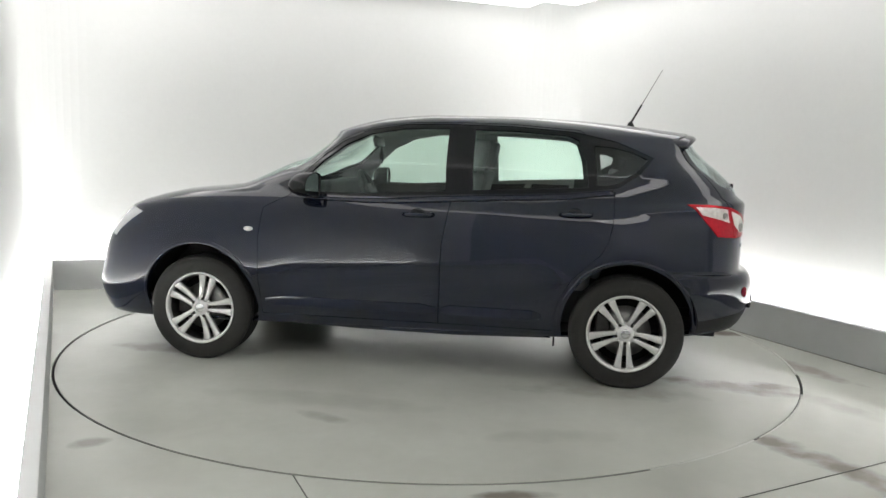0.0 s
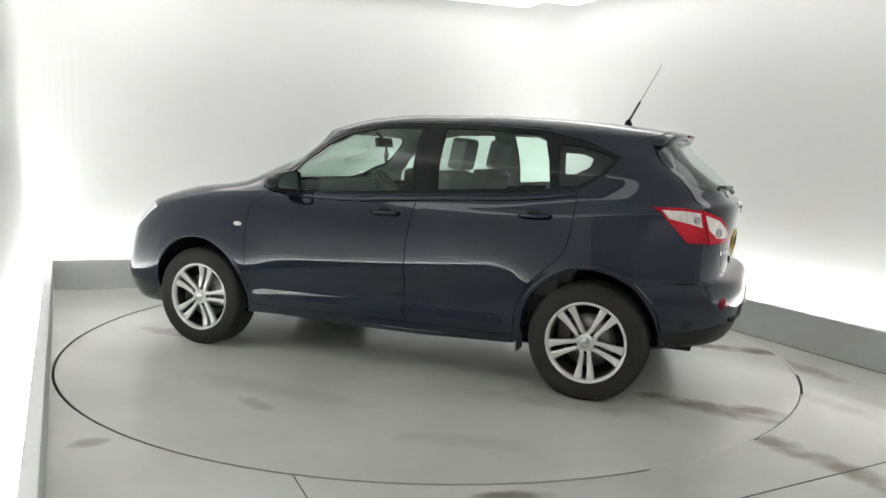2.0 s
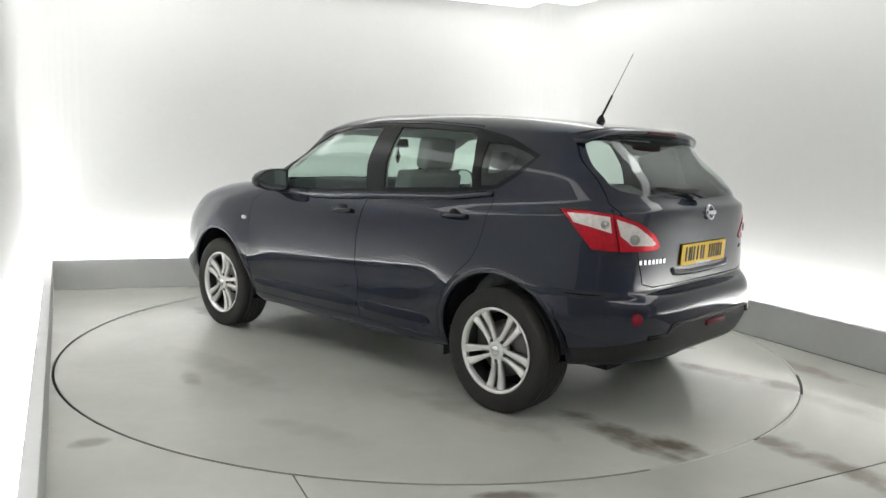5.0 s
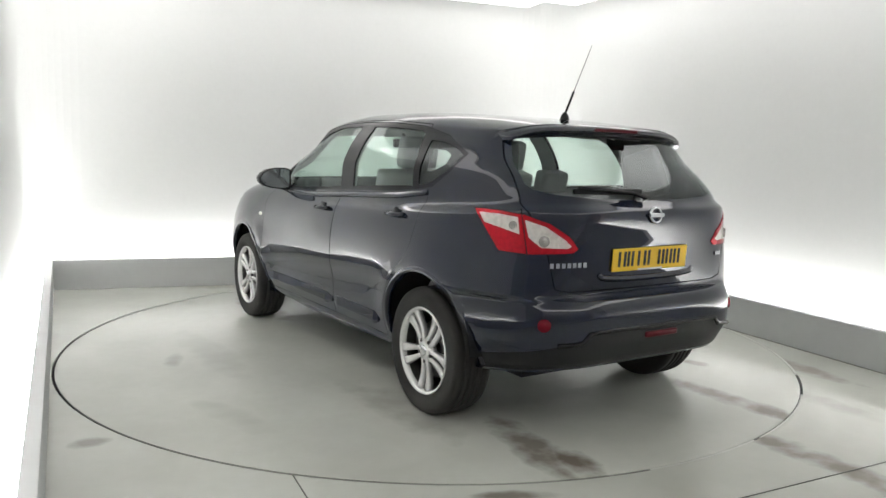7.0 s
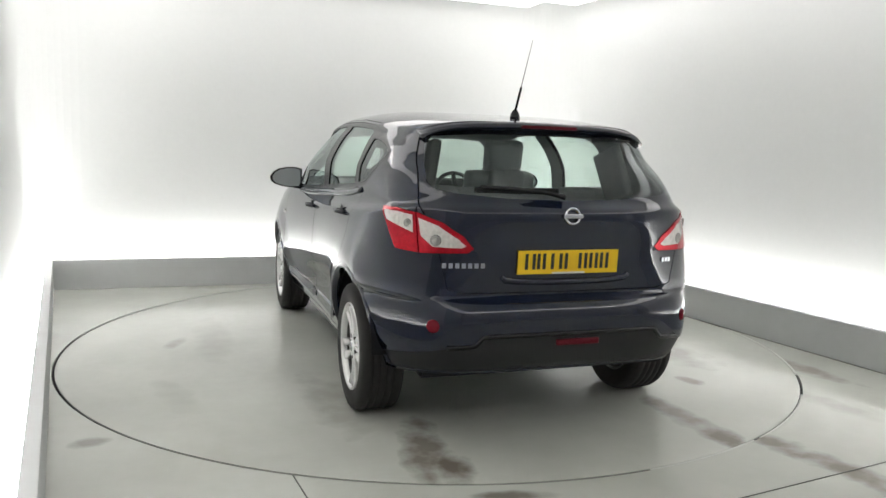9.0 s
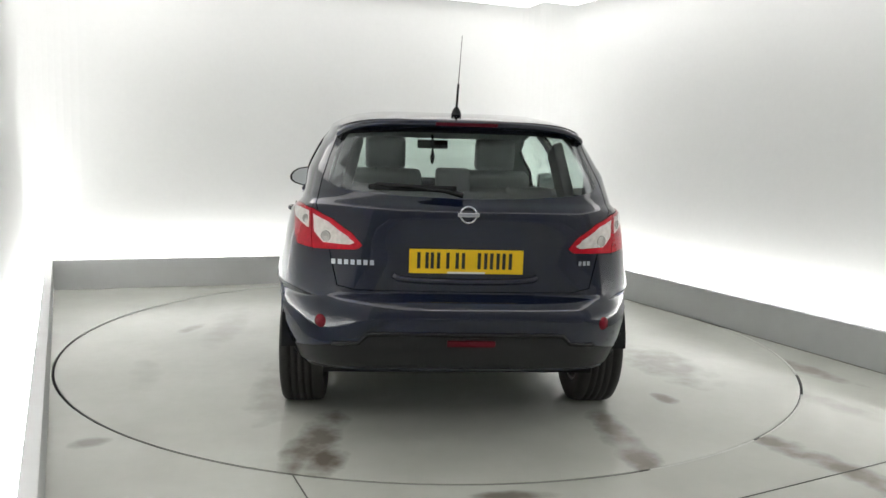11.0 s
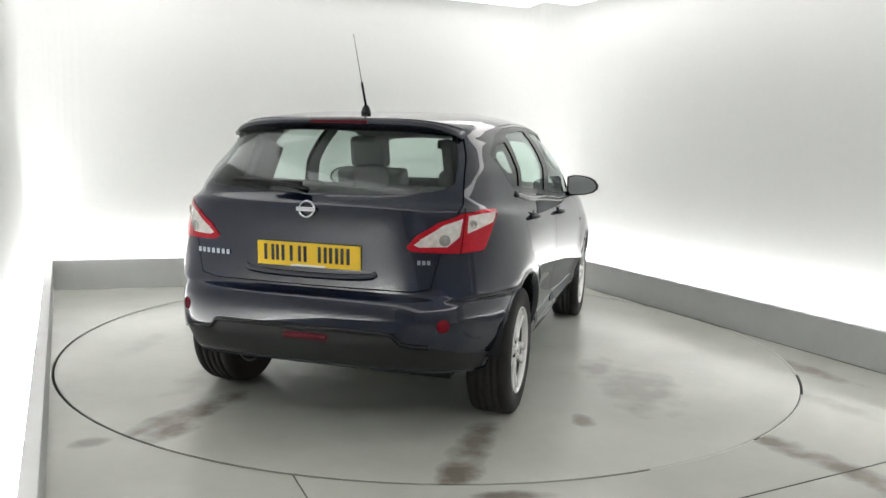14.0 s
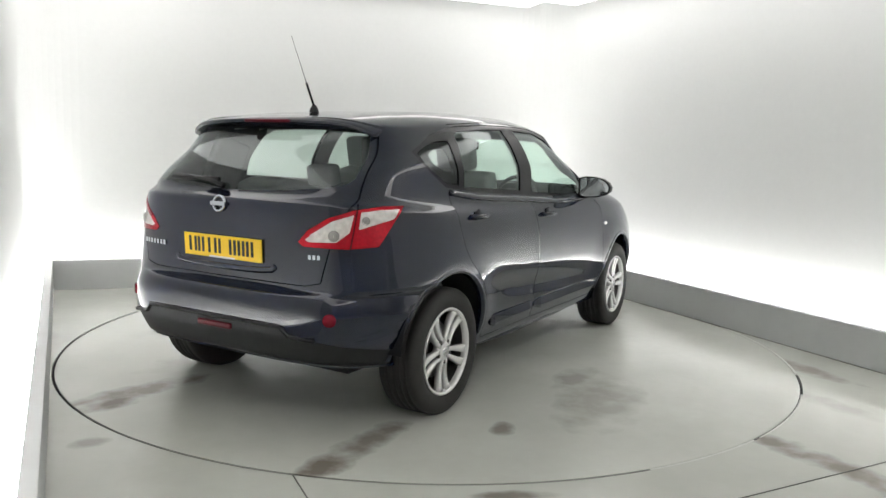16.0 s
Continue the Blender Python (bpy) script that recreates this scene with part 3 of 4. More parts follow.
def piece(src, ids, mirror=0, shift=0.0):
    """A new bmesh of those faces: mirror 0 left, 1 right, 2 both halves joined."""
    out = bmesh.new()
    src.verts.ensure_lookup_table(), src.faces.ensure_lookup_table()
    for sign in ((1,), (-1,), (1, -1))[mirror]:
        vm = {}
        for i in ids:
            f = src.faces[i]
            vs = []
            for v in f.verts:
                if v.index not in vm:
                    p = v.co + v.normal * shift
                    vm[v.index] = out.verts.new((p.x, p.y * sign if v.co.y > 1e-5 else 0.0, p.z))
                vs.append(vm[v.index])
            vs = vs if sign > 0 else vs[::-1]
            try:
                out.faces.new(vs)
            except ValueError:
                pass
    if mirror == 2:
        bmesh.ops.remove_doubles(out, verts=[v for v in out.verts if abs(v.co.y) < 1e-4], dist=2e-4)
    return out


half, FACES = split_body()
half.verts.index_update(), half.faces.index_update(), half.normal_update()


def ids(*names):
    return [i for n in names for i in FACES.get(n, [])]


part("body_shell", piece(half, ids("shell"), 2), PAINT, car, thick=0.012)
part("rear_bumper", piece(half, ids("bumper"), 2), PAINT, car, thick=0.012)
part("bumper_skirt", piece(half, ids("bumper_low"), 2, -0.008), PLASTIC, car, "dark grey textured plastic skirt", thick=0.012)
part("front_bumper", piece(half, ids("front_bumper"), 2), PAINT, car, thick=0.012)
tailgate = part("tailgate", piece(half, ids("tailgate"), 2), PAINT, car, thick=0.012)
part("rear_window", piece(half, ids("rear_glass"), 2), GLASS_REAR, tailgate, "grey tinted glass")
part("windscreen", piece(half, ids("windscreen"), 2), GLASS_SIDE, car, "green tinted glass")
no_liner = ("glass_front", "glass_rear", "quarter_view", "rear_glass", "windscreen", "arch")
lined = [i for k, v in FACES.items() if k not in no_liner for i in v]
half.faces.ensure_lookup_table()
upper = {i for i in lined if half.faces[i].calc_center_median().z > 1.10 and half.faces[i].calc_center_median().x < 0.9
         and (half.faces[i].calc_center_median().x > -1.0 or half.faces[i].calc_center_median().z > 1.47)}
# black shell added behind the panels to darken the shut lines and cabin
part("inner_shell", piece(half, [i for i in lined if i not in upper], 2, -0.028), LINER, car, "black inner lining")
part("headlining", piece(half, sorted(upper), 2, -0.028), HEADLINING, car, "grey fabric headlining and pillar trim")
doors = {}
for m, sign in ((0, 1), (1, -1)):
    for where, dlo, pane in (("door_front", "dlo_front", "glass_front"), ("door_rear", "dlo_rear", "glass_rear")):
        d = part("door", piece(half, ids(where), m), PAINT, car, "dark blue door", thick=0.012)
        part("window_frame", piece(half, ids(dlo), m, -0.003), BLACK, d, "black window frame", thick=0.012)
        part("window_pane", piece(half, ids(pane), m, -0.008), GLASS_SIDE, d, "green tinted glass")
        doors[where, sign] = d
    q = part("quarter_window", piece(half, ids("dlo_quarter"), m, -0.003), BLACK, car, "black framed quarter window", thick=0.012)
    part("quarter_pane", piece(half, ids("glass_quarter", "quarter_view"), m, -0.008), GLASS_REAR, q, "grey tinted glass")
    lamp = part("tail_lamp", piece(half, ids("lamp"), m, 0.004), RED, car, "red and clear tail lamp", thick=0.02)
    part("lens", piece(half, ids("lamp_outer_clear"), m, 0.005), CLEAR, lamp, "clear lens", thick=0.015)
    part("lens", piece(half, ids("lamp_inner_clear"), m, 0.005), CLEAR, lamp, "clear lens", thick=0.015)
    for sx, z, rad in ((-0.815, 0.953, 0.026), (-0.655, 1.030, 0.020)):
        c = min((body_point(v, f) for v in np.linspace(6, 9, 40) for f in np.linspace(0.05, 0.35, 50)), key=lambda p: abs(p.x * 0.66 + p.y * 0.75 - sx) + abs(p.z - z))
        bowl = lathe([(0.001, 0.010), (rad * 0.6, 0.009), (rad * 0.75, 0.006), (rad * 0.95, 0.011), (rad, 0.004)], 24)
        part("reflector_bowl", bowl, BOWL, lamp, "grey round reflector").matrix_basis = pose(c.x, sign * c.y, c.z, 0, 0, 90 - sign * (32 if sx < -0.7 else 48))
    part("headlamp", piece(half, ids("headlamp"), m, 0.002), LAMPWHITE, car, "clear headlamp lens", thick=0.02)
half.free()


FLANK = np.array([body_point(v, f) for v in np.linspace(1, 10, 110) for f in np.linspace(0.15, 0.88, 110)])
STERN = np.array([body_point(v, f) for v in np.linspace(1, 10, 110) for f in np.linspace(0, 0.3, 40)])


def surface_y(x, z):
    """Half width of the body's side at a place."""
    d = (FLANK[:, 0] - x) ** 2 + (FLANK[:, 2] - z) ** 2
    near = np.argpartition(d, 6)[:6]
    w = 1 / (d[near] + 1e-6)
    return float((FLANK[near, 1] * w).sum() / w.sum())


def surface_x(y, z):
    """How far back the body's rear lies at a place."""
    return float(STERN[np.argmin(abs(STERN[:, 1] - abs(y)) + abs(STERN[:, 2] - z)), 0])


# underbody and wheel housings
bm = bmesh.new()
low = [body_point(0, f) for f in np.linspace(0, 1, 60)]
rise = lambda x: 0.285 + 0.135 * min(1, max(0, (-x - 0.95) / 0.40))
outline = [Vector((p.x, p.y * 0.97, rise(p.x))) for p in low] + [Vector((p.x, -p.y * 0.97, rise(p.x))) for p in low[-2:0:-1]]
keep = []
for p in outline:
    for ax, az in ARCHES:
        if abs(p.x - ax) < 0.40 and abs(p.y) > 0.55:
            p = Vector((p.x, 0.55 * (1 if p.y > 0 else -1), p.z))
    keep.append(p)
f = bm.faces.new([bm.verts.new(p) for p in keep])
bmesh.ops.triangulate(bm, faces=[f])
part("underbody", bm, LINER, car, "black underbody", smooth=False, thick=0.02)
for ax, az in ARCHES:
    for sign in (1, -1):
        bm = bmesh.new()
        rows = []
        for k in range(25):
            a = math.radians(3 + 174 * k / 24)
            rows.append([bm.verts.new((ax + 0.405 * math.cos(a), sign * y, az + 0.405 * math.sin(a))) for y in (0.862, 0.70, 0.53)])
        for p, q in zip(rows, rows[1:]):
            for j in range(2):
                bm.faces.new((p[j], q[j], q[j + 1], p[j + 1]))
        bm.faces.new([r[2] for r in rows])
        part("wheel_housing", bm, LINER, car, "black plastic wheel housing", thick=0.004)


# wheels
def wheel(x, sign, phase):
    w = new("wheel")
    R, hub = 0.332, 0.326
    tyre = [(0.222, -0.20), (0.25, -0.208), (0.30, -0.213), (0.323, -0.204), (0.330, -0.188)]
    for g in (-0.155, -0.12, -0.085, -0.05):
        tyre += [(R, g - 0.006), (R - 0.008, g - 0.005), (R - 0.008, g + 0.005), (R, g + 0.006)]
    tyre += [(0.330, -0.018), (0.324, -0.004), (0.312, 0.004), (0.295, 0.008), (0.27, 0.009), (0.25, 0.006), (0.236, 0.0), (0.228, -0.004), (0.222, -0.01), (0.222, -0.20)]
    part("tyre", lathe(tyre, 72), RUBBER, w, "black rubber tyre")
    rim = [(0.207, -0.19), (0.226, -0.19), (0.226, -0.006), (0.229, -0.001), (0.227, 0.004), (0.220, 0.004), (0.212, -0.004), (0.207, -0.022), (0.207, -0.19)]
    part("rim", lathe(rim, 72), ALLOY, w, "silver alloy rim")
    # shade between the spokes is put into the barrel's dark colour
    part("rim_barrel", lathe([(0.2065, -0.028), (0.200, -0.09), (0.196, -0.19), (0.2065, -0.19), (0.2065, -0.028)], 72), STEEL, w, "dark inner barrel")
    bm = bmesh.new()
    for k in range(5):
        a0 = math.radians(phase + 72 * k)
        for side in (-1, 1):
            # each arm of a double spoke: narrow at the hub, spread and widened at the rim
            sec = []
            for t in np.linspace(0, 1, 7):
                r = 0.045 + 0.168 * t
                off = side * (0.018 + 0.020 * t ** 1.2)
                wd = 0.0115 + 0.013 * t ** 2.0
                dep = -0.012 - 0.012 * math.sin(t * math.pi * 0.9) + 0.010 * t
                c = Vector((math.cos(a0), 0, math.sin(a0))) * r + Vector((-math.sin(a0), 0, math.cos(a0))) * off
                u = Vector((-math.sin(a0), 0, math.cos(a0)))
                sec.append([bm.verts.new(c + u * du * wd + Vector((0, dep + dy, 0))) for du, dy in ((-1, -0.03), (-1, -0.004), (-0.6, 0.0), (0.6, 0.0), (1, -0.004), (1, -0.03))])
            for p, q in zip(sec, sec[1:]):
                for j in range(6):
                    bm.faces.new((p[j], p[(j + 1) % 6], q[(j + 1) % 6], q[j]))
            bm.faces.new(sec[0]), bm.faces.new(sec[-1])
    bmesh.ops.recalc_face_normals(bm, faces=bm.faces[:])
    part("spokes", bm, ALLOY, w, "five silver double spokes")
    part("hub", lathe([(0.001, -0.006), (0.028, -0.007), (0.032, -0.010), (0.055, -0.016), (0.066, -0.024), (0.066, -0.05), (0.001, -0.05)], 40), ALLOY, w)
    part("hub_cap", lathe([(0.001, 0.0), (0.022, -0.001), (0.027, -0.004), (0.028, -0.009)], 32), CHROME, w, "round chrome cap")
    for k in range(5):
        a = math.radians(phase + 72 * k)
        b = lathe([(0.001, -0.004), (0.009, -0.004), (0.010, -0.008), (0.010, -0.03)], 8)
        bmesh.ops.translate(b, vec=(0.057 * math.cos(a), -0.008, 0.057 * math.sin(a)), verts=b.verts[:])
        part("wheel_bolt", b, STEEL, w)
    part("brake_disc", lathe([(0.05, -0.085), (0.15, -0.085), (0.15, -0.105), (0.05, -0.105)], 48), DISC, w, "grey brake disc")
    part("brake_caliper", box((0.09, 0.05, 0.16), (0.13, -0.09, 0.03), bevel=0.015), STEEL, w)
    part("wheel_back", lathe([(0.001, -0.13), (0.2, -0.13), (0.2, -0.14), (0.001, -0.14)], 40), LINER, w)
    w.parent = car
    w.matrix_basis = pose(x, sign * (0.918 if x > 0 else 0.880), hub, 0, 0, 0 if sign > 0 else 180)
    return tagged(w, "silver five double-spoke alloy wheel with black tyre")


for ax, _ in ARCHES:
    for sign in (1, -1):
        wheel(ax, sign, 32 if ax > 0 else -90)

# small outer parts
for sign in (1, -1):
    for where, x, z in (("door_front", -0.075, 0.972), ("door_rear", -1.0, 1.008)):
        y = surface_y(x, z)
        h = part("door_handle", tube([(x - 0.085, sign * (y - 0.004), z + 0.002), (x - 0.07, sign * (y + 0.022), z + 0.003), (x, sign * (y + 0.034), z + 0.003), (x + 0.07, sign * (y + 0.024), z), (x + 0.095, sign * (y - 0.004), z - 0.002)], 0.012, 10), PAINT, doors[where, sign], "body-coloured pull handle")
        # a flat dark disc paints the shade in the recess behind the handle
        part("handle_shade", lathe([(0.001, 0.0015), (0.038, 0.001), (0.046, -0.004)], 24), BLACK, doors[where, sign], "dark handle recess").matrix_basis = pose(x + 0.01, sign * (y + 0.002), z - 0.005, 0, 0, 0 if sign > 0 else 180)
    for where, x0, x1 in (("door_front", -0.185, 0.885), ("door_rear", -0.82, -0.222)):
        bm = bmesh.new()
        sec = []
        for k in range(13):
            x = x0 + (x1 - x0) * k / 12
            y = (surface_y(x - 0.02, 0.40) + surface_y(x, 0.40) + surface_y(x + 0.02, 0.40)) / 3
            e = 0.45 if k in (0, 12) else 1.0
            sec.append([bm.verts.new((x, sign * (y + dy * e), 0.40 + dz * e)) for dy, dz in ((-0.006, -0.046), (0.010, -0.042), (0.014, -0.024), (0.011, 0.028), (-0.006, 0.038))])
        for p, q in zip(sec, sec[1:]):
            for j in range(5):
                bm.faces.new((p[j], p[(j + 1) % 5], q[(j + 1) % 5], q[j]))
        bm.faces.new(sec[0]), bm.faces.new(sec[-1])
        bmesh.ops.recalc_face_normals(bm, faces=bm.faces[:])
        part("side_moulding", bm, PAINT, doors[where, sign], "body-coloured protective strip", smooth=False)
    # door mirror
    outline = [(0.855, 1.190), (0.90, 1.203), (0.96, 1.202), (1.02, 1.190), (1.060, 1.165), (1.082, 1.132), (1.078, 1.100), (1.05, 1.076), (0.99, 1.058), (0.92, 1.052), (0.87, 1.056), (0.855, 1.085)]
    cy, cz = 0.955, 1.128
    bm = bmesh.new()
    loops = []
    for x, k in ((0.563, 0.88), (0.556, 0.90), (0.553, 0.97), (0.560, 1.0), (0.60, 1.0), (0.64, 0.93), (0.665, 0.78), (0.68, 0.5), (0.684, 0.2)):
        loops.append([bm.verts.new((x + 0.10 * (y - cy), sign * (cy + (y - cy) * k), cz + (z - cz) * k)) for y, z in outline])
    for p, q in zip(loops, loops[1:]):
        for k in range(len(outline)):
            m = (k + 1) % len(outline)
            bm.faces.new((p[k], p[m], q[m], q[k]))
    bm.faces.new(loops[-1])
    bmesh.ops.recalc_face_normals(bm, faces=bm.faces[:])
    mir = part("door_mirror", bm, BLACK, car, "dark door mirror with black rim")
    bm = bmesh.new()
    bm.faces.new([bm.verts.new((0.5635 + 0.10 * (y - cy), sign * (cy + (y - cy) * 0.885), cz + (z - cz) * 0.885)) for y, z in outline])
    bmesh.ops.recalc_face_normals(bm, faces=bm.faces[:])
    if bm.faces[:][0].normal.x > 0:
        bmesh.ops.reverse_faces(bm, faces=bm.faces[:])
    part("mirror_glass", bm, MIRROR, mir, "grey mirror glass", smooth=False, thick=0.004)
    part("mirror_arm", tube([(0.63, sign * 0.80, 1.058), (0.62, sign * 0.85, 1.060), (0.61, sign * 0.90, 1.066)], 0.022, 10), BLACK, mir, "black arm")
    part("mirror_base", box((0.14, 0.03, 0.05), (0.66, sign * 0.825, 1.075), bevel=0.012), BLACK, mir, "black triangular base")
    # side repeater
    y = surface_y(0.985, 0.845)
    bm = bmesh.new()
    bmesh.ops.create_uvsphere(bm, u_segments=16, v_segments=8, radius=1.0)
    bmesh.ops.transform(bm, matrix=pose(0.985, sign * (y + 0.002), 0.845) @ Matrix.Diagonal((0.032, 0.009, 0.016, 1)), verts=bm.verts[:])
    part("side_repeater", bm, CLEAR, car, "clear oval indicator")
    # reflectors in the bumper
    x = surface_x(0.655, 0.577)
    b = lathe([(0.001, 0.010), (0.024, 0.008), (0.031, 0.0), (0.031, -0.03)], 28)
    part("reflector", b, REFLECT, car, "round red reflector").matrix_basis = pose(x + 0.005, sign * 0.655, 0.577, 0, 0, 90 + (-sign * 32))
    # mudflap behind the arch, sill lip
    part("sill", tube([(0.93, sign * 0.80, 0.275), (0.3, sign * 0.812, 0.262), (-0.3, sign * 0.812, 0.262), (-0.88, sign * 0.80, 0.28)], 0.025, 10), PAINT, car)
    part("mud_flap", box((0.010, 0.12, 0.09), (-0.90, sign * 0.76, 0.255), bevel=0.004), PLASTIC, car, "black mud flap", smooth=False)

# lips round the wheel openings and the line under the side windows
for sign in (1, -1):
    for ax, az in ARCHES:
        bm = bmesh.new()
        rows = []
        for k in range(41):
            a = math.radians(-3 + 186 * k / 40)
            row = []
            for rad, out in ((0.373, -0.03), (0.375, 0.002), (0.379, 0.005), (0.392, 0.005), (0.400, 0.002), (0.405, -0.004)):
                x, z = ax + rad * math.cos(a), az + rad * math.sin(a)
                xs, zs = ax + max(rad, 0.386) * math.cos(a), az + max(rad, 0.386) * math.sin(a)
                row.append(bm.verts.new((x, sign * (surface_y(xs, max(zs, 0.30)) + out), z)))
            rows.append(row)
        for p, q in zip(rows, rows[1:]):
            for j in range(5):
                bm.faces.new((p[j], p[j + 1], q[j + 1], q[j]))
        bmesh.ops.recalc_face_normals(bm, faces=bm.faces[:])
        part("arch_lip", bm, PAINT, car, "raised wheel arch lip")
    path = curve([(0.66, 1.058), (0.30, 1.054), (-0.30, 1.086), (-0.90, 1.116), (-1.20, 1.150)])
    bm = bmesh.new()
    rows = []
    for x in np.linspace(0.66, -1.20, 50):
        z = path(x) - 0.004
        w = 0.5 + 0.5 * min(1.0, max(0.0, (0.55 - x) / 0.6))
        rows.append([bm.verts.new((x, sign * (surface_y(x, z + dz * w) + dy), z + dz * w)) for dy, dz in ((-0.006, 0.010), (0.002, 0.008), (0.011, -0.006), (0.013, -0.016), (0.009, -0.022), (-0.004, -0.026))])
    for p, q in zip(rows, rows[1:]):
        for j in range(6):
            bm.faces.new((p[j], p[(j + 1) % 6], q[(j + 1) % 6], q[j]))
    bm.faces.new(rows[0]), bm.faces.new(rows[-1])
    bmesh.ops.recalc_face_normals(bm, faces=bm.faces[:])
    part("belt_moulding", bm, PAINT, car, "glossy raised strip below the windows")

# spoiler over the rear window
bm = bmesh.new()
rows = []
for k in range(33):
    y = -0.61 + 1.22 * k / 32
    e = abs(y) / 0.61
    back = -1.722 + 0.035 * e ** 2 + 0.055 * e ** 8
    zt = 1.508 - 0.018 * e ** 2.2 - 0.045 * e ** 8
    rows.append([bm.verts.new((back + dx, y, zt + dz)) for dx, dz in ((0.20, 0.014), (0.10, 0.003), (0.018, -0.012), (0.0, -0.026), (0.008, -0.040), (0.06, -0.044), (0.12, -0.046))])
for p, q in zip(rows, rows[1:]):
    for j in range(6):
        bm.faces.new((p[j], p[j + 1], q[j + 1], q[j]))
    bm.faces.new((p[6], p[0], q[0], q[6]))
bm.faces.new(rows[0]), bm.faces.new(rows[-1])
bmesh.ops.recalc_face_normals(bm, faces=bm.faces[:])
spoiler = part("roof_spoiler", bm, PAINT, tailgate, "dark blue roof spoiler")
part("brake_light", box((0.012, 0.30, 0.016), (-1.722, -0.015, 1.480), bevel=0.004), DARKRED, tailgate, "dark red high brake light")

# number plate, badge and lettering as plain shapes
plate_turn = (0, -3, 0)
plate = part("number_plate", box((0.006, 0.52, 0.111), (-2.014, 0, 0.858), plate_turn, bevel=0.002), YELLOW, tailgate, "yellow rear number plate", smooth=False)
for k, wdt in enumerate((0.058, 0.044, 0.016, 0.044, 0, 0.046, 0.046, 0.046)):
    if wdt:
        at = 0.198 - 0.0565 * k - (0.0 if k < 4 else -0.012)
        for off in ((0,) if wdt < 0.03 else (-0.32 * wdt, 0.32 * wdt)):
            part("plate_bar", box((0.003, min(wdt, 0.015), 0.074), (-2.0182, at + off, 0.862), plate_turn), INK, plate, "dark bar", smooth=False)
part("plate_bar", box((0.003, 0.17, 0.008), (-2.0160, 0.0, 0.807), plate_turn), PALE, plate, "pale bar", smooth=False)
part("plate_trim", tube([(surface_x(y, z) + 0.006, y, z) for y, z in ((0.33, 0.792), (0.31, 0.776), (0.24, 0.768), (0.15, 0.764), (0.0, 0.762), (-0.15, 0.764), (-0.24, 0.768), (-0.31, 0.776), (-0.33, 0.792))], 0.017, 12), PAINT, tailgate, "moulded lip under the plate")
b = lathe([(0.030, -0.004), (0.032, 0.005), (0.036, 0.007), (0.040, 0.005), (0.042, -0.004)], 40)
part("badge", b, CHROME, tailgate, "round chrome emblem").matrix_basis = pose(-2.034, 0, 1.072, 0, 0, 90) @ pose(0, 0, 0, 8)
part("badge_bar", box((0.008, 0.096, 0.020), (-2.042, 0, 1.072), bevel=0.003), CHROME, tailgate, "chrome bar")
for k in range(7):
    y = 0.60 - 0.029 * k
    part("letter_bar", box((0.003, 0.019, 0.023), (surface_x(y, 0.845) - 0.003, y, 0.845), (0, 0, -12)), CHROME, tailgate, "chrome bar", smooth=False)
for k in range(3):
    y = -0.53 - 0.021 * k
    part("letter_bar", box((0.003, 0.015, 0.020), (surface_x(-y, 0.855) - 0.003, y, 0.855), (0, 0, 12)), CHROME, tailgate, "chrome bar", smooth=False)
part("fog_lamp", box((0.02, 0.22, 0.030), (-2.090, -0.025, 0.496), bevel=0.009), DARKRED, car, "dark red fog lamp")
part("bumper_trim", tube([(surface_x(y, z) - 0.001, y, z) for y, z in ((0.60, 0.482), (0.53, 0.487), (0.478, 0.494), (0.442, 0.533), (0.40, 0.537), (0.25, 0.538), (0.0, 0.538), (-0.25, 0.538), (-0.40, 0.537), (-0.442, 0.533), (-0.478, 0.494), (-0.53, 0.487), (-0.60, 0.482))], 0.011, 8), BLACK, car, "dark moulded bumper line")

for sign in (1, -1):
    part("bumper_bracket", box((0.05, 0.06, 0.14), (-1.78, sign * 0.60, 0.372), (0, 12, 0), bevel=0.012), LINER, car, "black bracket under the bumper")

# rear wiper
wiper = part("rear_wiper", tube([(-1.985, 0.02, 1.155), (-1.975, 0.10, 1.175), (-1.955, 0.28, 1.19), (-1.93, 0.42, 1.195)], 0.014, 8, taper=0.7), BLACK, tailgate, "black rear wiper")
part("wiper_blade", box((0.018, 0.40, 0.028), (-1.952, 0.25, 1.182), (0, 0, -8), bevel=0.006), BLACK, wiper)

# aerial
aerial = part("aerial", lathe([(0.001, 0.035), (0.012, 0.03), (0.022, 0.012), (0.028, -0.01)], 20, axis="z"), BLACK, car, "black roof aerial")
aerial.matrix_basis = pose(-1.335, 0, 1.552)
d = Vector((-0.465, 0, 0.885))
p0 = Vector((0.0, 0, 0.02))
part("aerial_spring", tube([p0, p0 + d * 0.14], 0.0065, 8), BLACK, aerial)
part("aerial_rod", tube([p0 + d * 0.14, p0 + d * 0.40], 0.0022, 6, taper=0.6), STEEL, aerial, "thin grey rod")


# ---- the cabin ----
def cushion(size, at, turn=(0, 0, 0), round_by=0.05):
    return box(size, at, turn, bevel=round_by, segments=4)


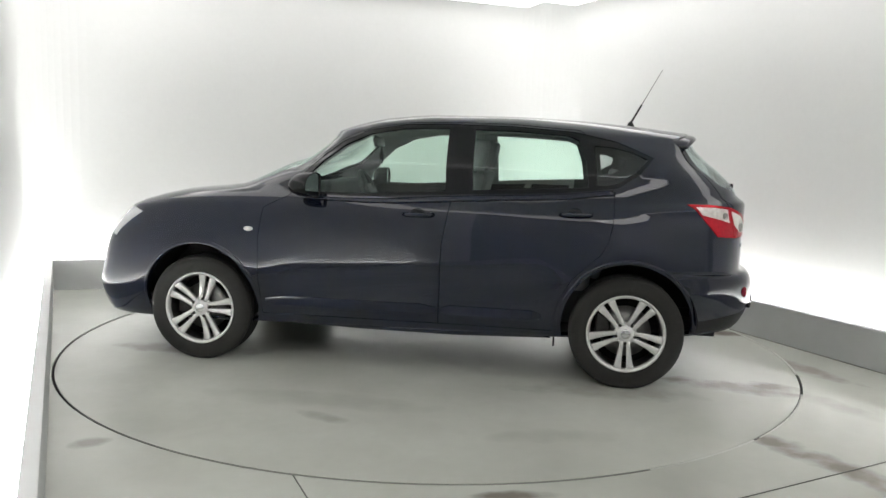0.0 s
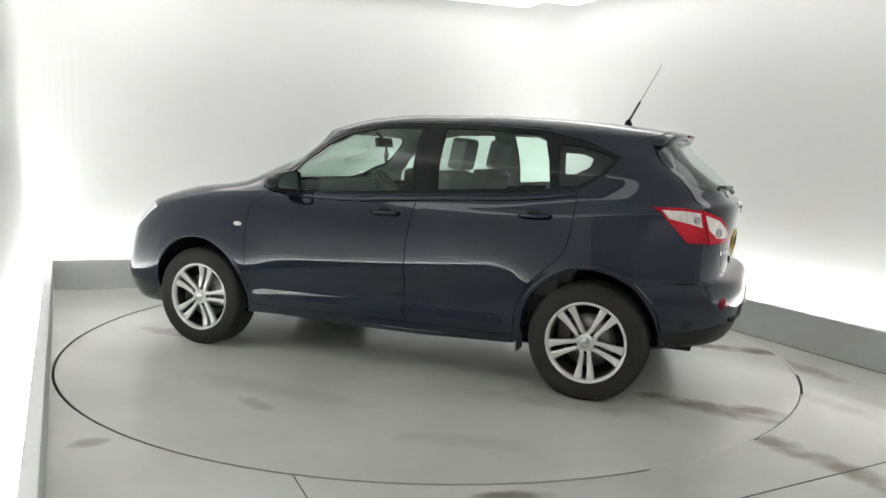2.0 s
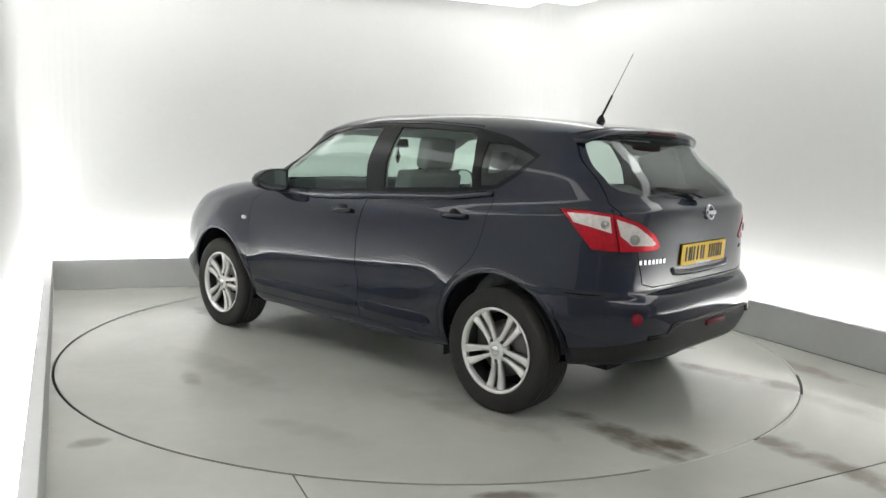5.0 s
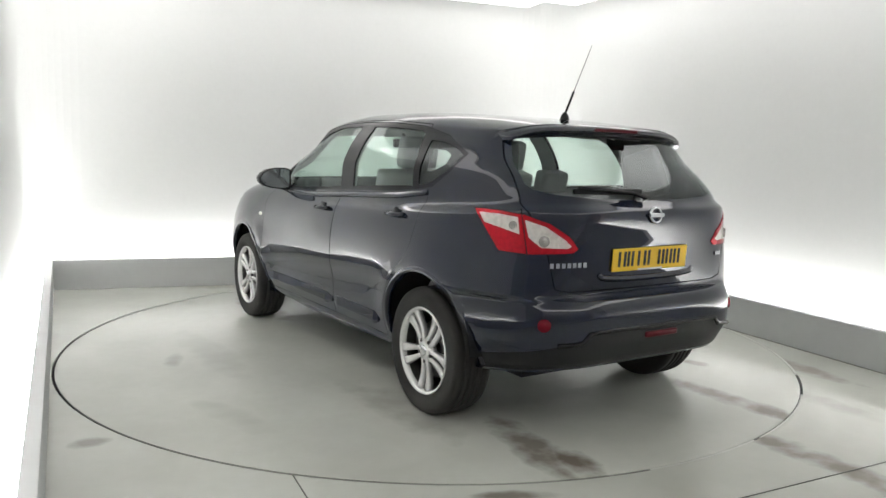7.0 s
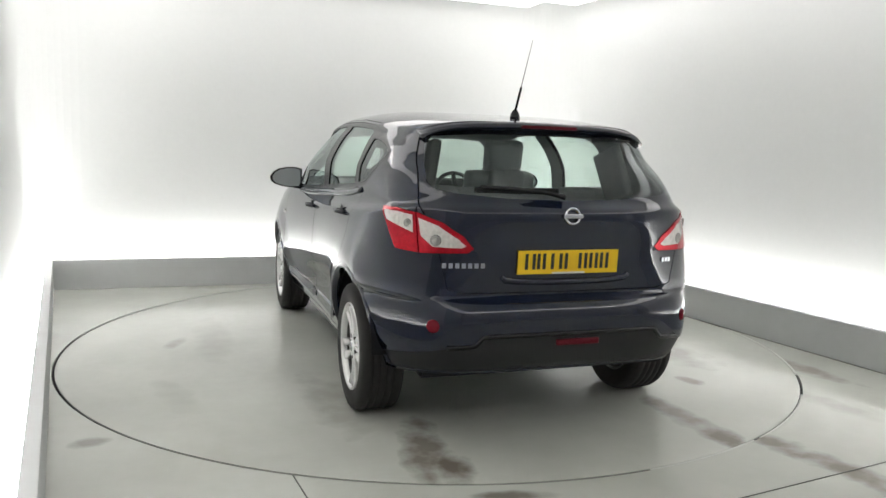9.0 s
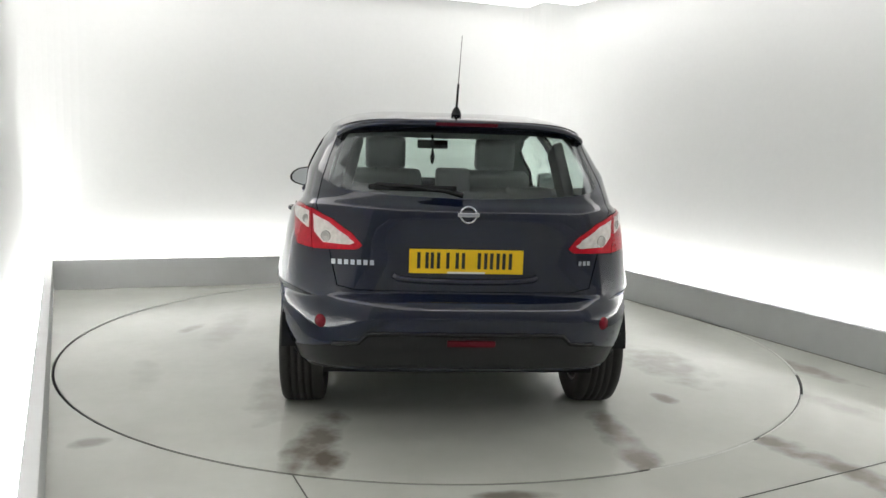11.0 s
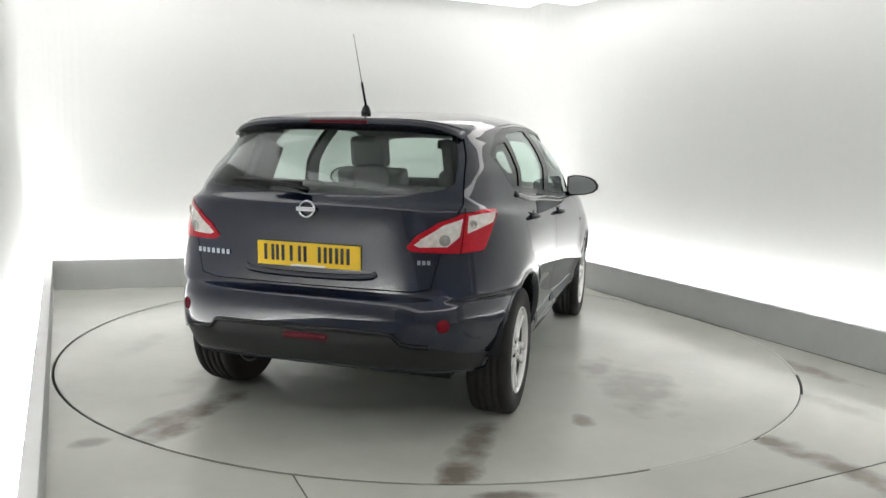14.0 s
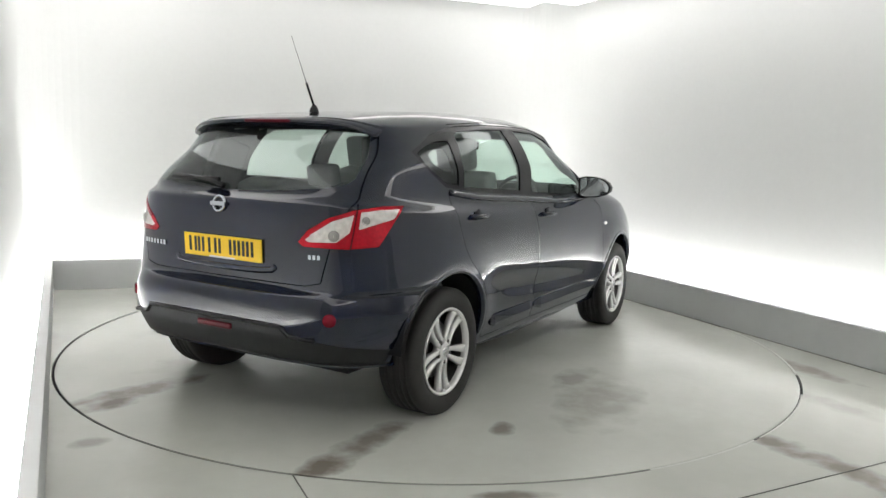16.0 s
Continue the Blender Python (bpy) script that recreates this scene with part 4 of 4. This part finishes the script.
for sign in (1, -1):
    s = new("front_seat")
    s.parent = car
    tagged(s, "dark grey fabric front seat")
    part("seat_cushion", cushion((0.50, 0.50, 0.16), (0.10, sign * 0.36, 0.60), (0, -6, 0)), FABRIC, s)
    part("backrest", cushion((0.14, 0.48, 0.62), (-0.24, sign * 0.36, 0.92), (0, -14, 0)), FABRIC, s)
    part("headrest", cushion((0.10, 0.26, 0.20), (-0.36, sign * 0.36, 1.335), (0, -12, 0), 0.045), FABRIC, s)
    for k in (-0.06, 0.06):
        part("headrest_post", tube([(-0.32, sign * 0.36 + k, 1.18), (-0.35, sign * 0.36 + k, 1.28)], 0.007, 6), CHROME, s)
    part("seat_base", box((0.40, 0.42, 0.24), (0.10, sign * 0.36, 0.41), bevel=0.02), TRIM, s)
for sign in (1, -1):
    part("pillar_trim", box((0.26, 0.05, 0.28), (-1.46, sign * 0.545, 1.25), (sign * 14, 14, sign * 6), bevel=0.02), TRIM, car, "dark rear pillar trim")
bench = new("rear_bench")
bench.parent = car
tagged(bench, "dark grey fabric rear bench")
part("seat_cushion", cushion((0.50, 1.30, 0.18), (-0.85, 0, 0.60), (0, -6, 0)), FABRIC, bench)
part("backrest", cushion((0.14, 1.28, 0.56), (-1.16, 0, 0.88), (0, -16, 0)), FABRIC, bench)
part("bench_base", box((0.5, 1.3, 0.25), (-0.88, 0, 0.42), bevel=0.02), TRIM, bench)
for y, wide, z in ((0.42, 0.26, 1.10), (0.0, 0.19, 1.195), (-0.42, 0.26, 1.10)):
    part("headrest", cushion((0.09, wide, 0.13), (-1.245, y, z), (0, -14, 0), 0.04), FABRIC, bench)
dash = part("dashboard", box((0.50, 1.38, 0.26), (0.92, 0, 0.97), (0, 8, 0), bevel=0.07, segments=4), TRIM, car, "dark grey dashboard")
part("parcel_shelf", box((0.50, 1.10, 0.03), (-1.55, 0, 1.04), bevel=0.01), TRIM, car, "dark parcel shelf")
part("cabin_floor", box((2.9, 1.3, 0.03), (-0.4, 0, 0.31)), LINER, car, smooth=False)
bm = bmesh.new()
ring = [(0.165 * math.cos(2 * math.pi * k / 32), 0.165 * math.sin(2 * math.pi * k / 32)) for k in range(33)]
tilt = pose(0.56, -0.36, 1.03, 0, -65, 0)
tube([tilt @ Vector((a, b, 0)) for a, b in ring], 0.015, 8, bm)
wheel_rim = part("steering_wheel", bm, TRIM, car, "black steering wheel")
bm = box((0.12, 0.15, 0.04), bevel=0.015)
box((0.30, 0.03, 0.02), bm=bm)
box((0.03, 0.30, 0.02), bm=bm)
bmesh.ops.transform(bm, matrix=tilt, verts=bm.verts[:])
part("steering_boss", bm, TRIM, wheel_rim)
mirror = part("cabin_mirror", box((0.03, 0.23, 0.065), (0.40, 0, 1.40), (0, 12, 0), bevel=0.012), BLACK, car, "black cabin mirror")
part("mirror_stem", tube([(0.40, 0, 1.42), (0.47, 0, 1.475)], 0.01, 8), BLACK, mirror)
part("hanging_tassel", lathe([(0.001, 0.0), (0.006, -0.01), (0.012, -0.05), (0.02, -0.07), (0.012, -0.11), (0.004, -0.13)], 12, axis="z"), BLACK, mirror, "small dark hanging tassel").matrix_basis = pose(0.38, 0.0, 1.38)


# ---- what moves ----
def motions():
    rows_car, rows_table = [], []
    for t, deg in TURN:
        turn = pose(0, 0, 0, 0, 0, deg)
        rows_table.append((t, turn))
        rows_car.append((t, turn @ pose(*SEAT_ON_TABLE, 0)))
    walk(car, rows_car)
    walk(turntable, rows_table)


motions()
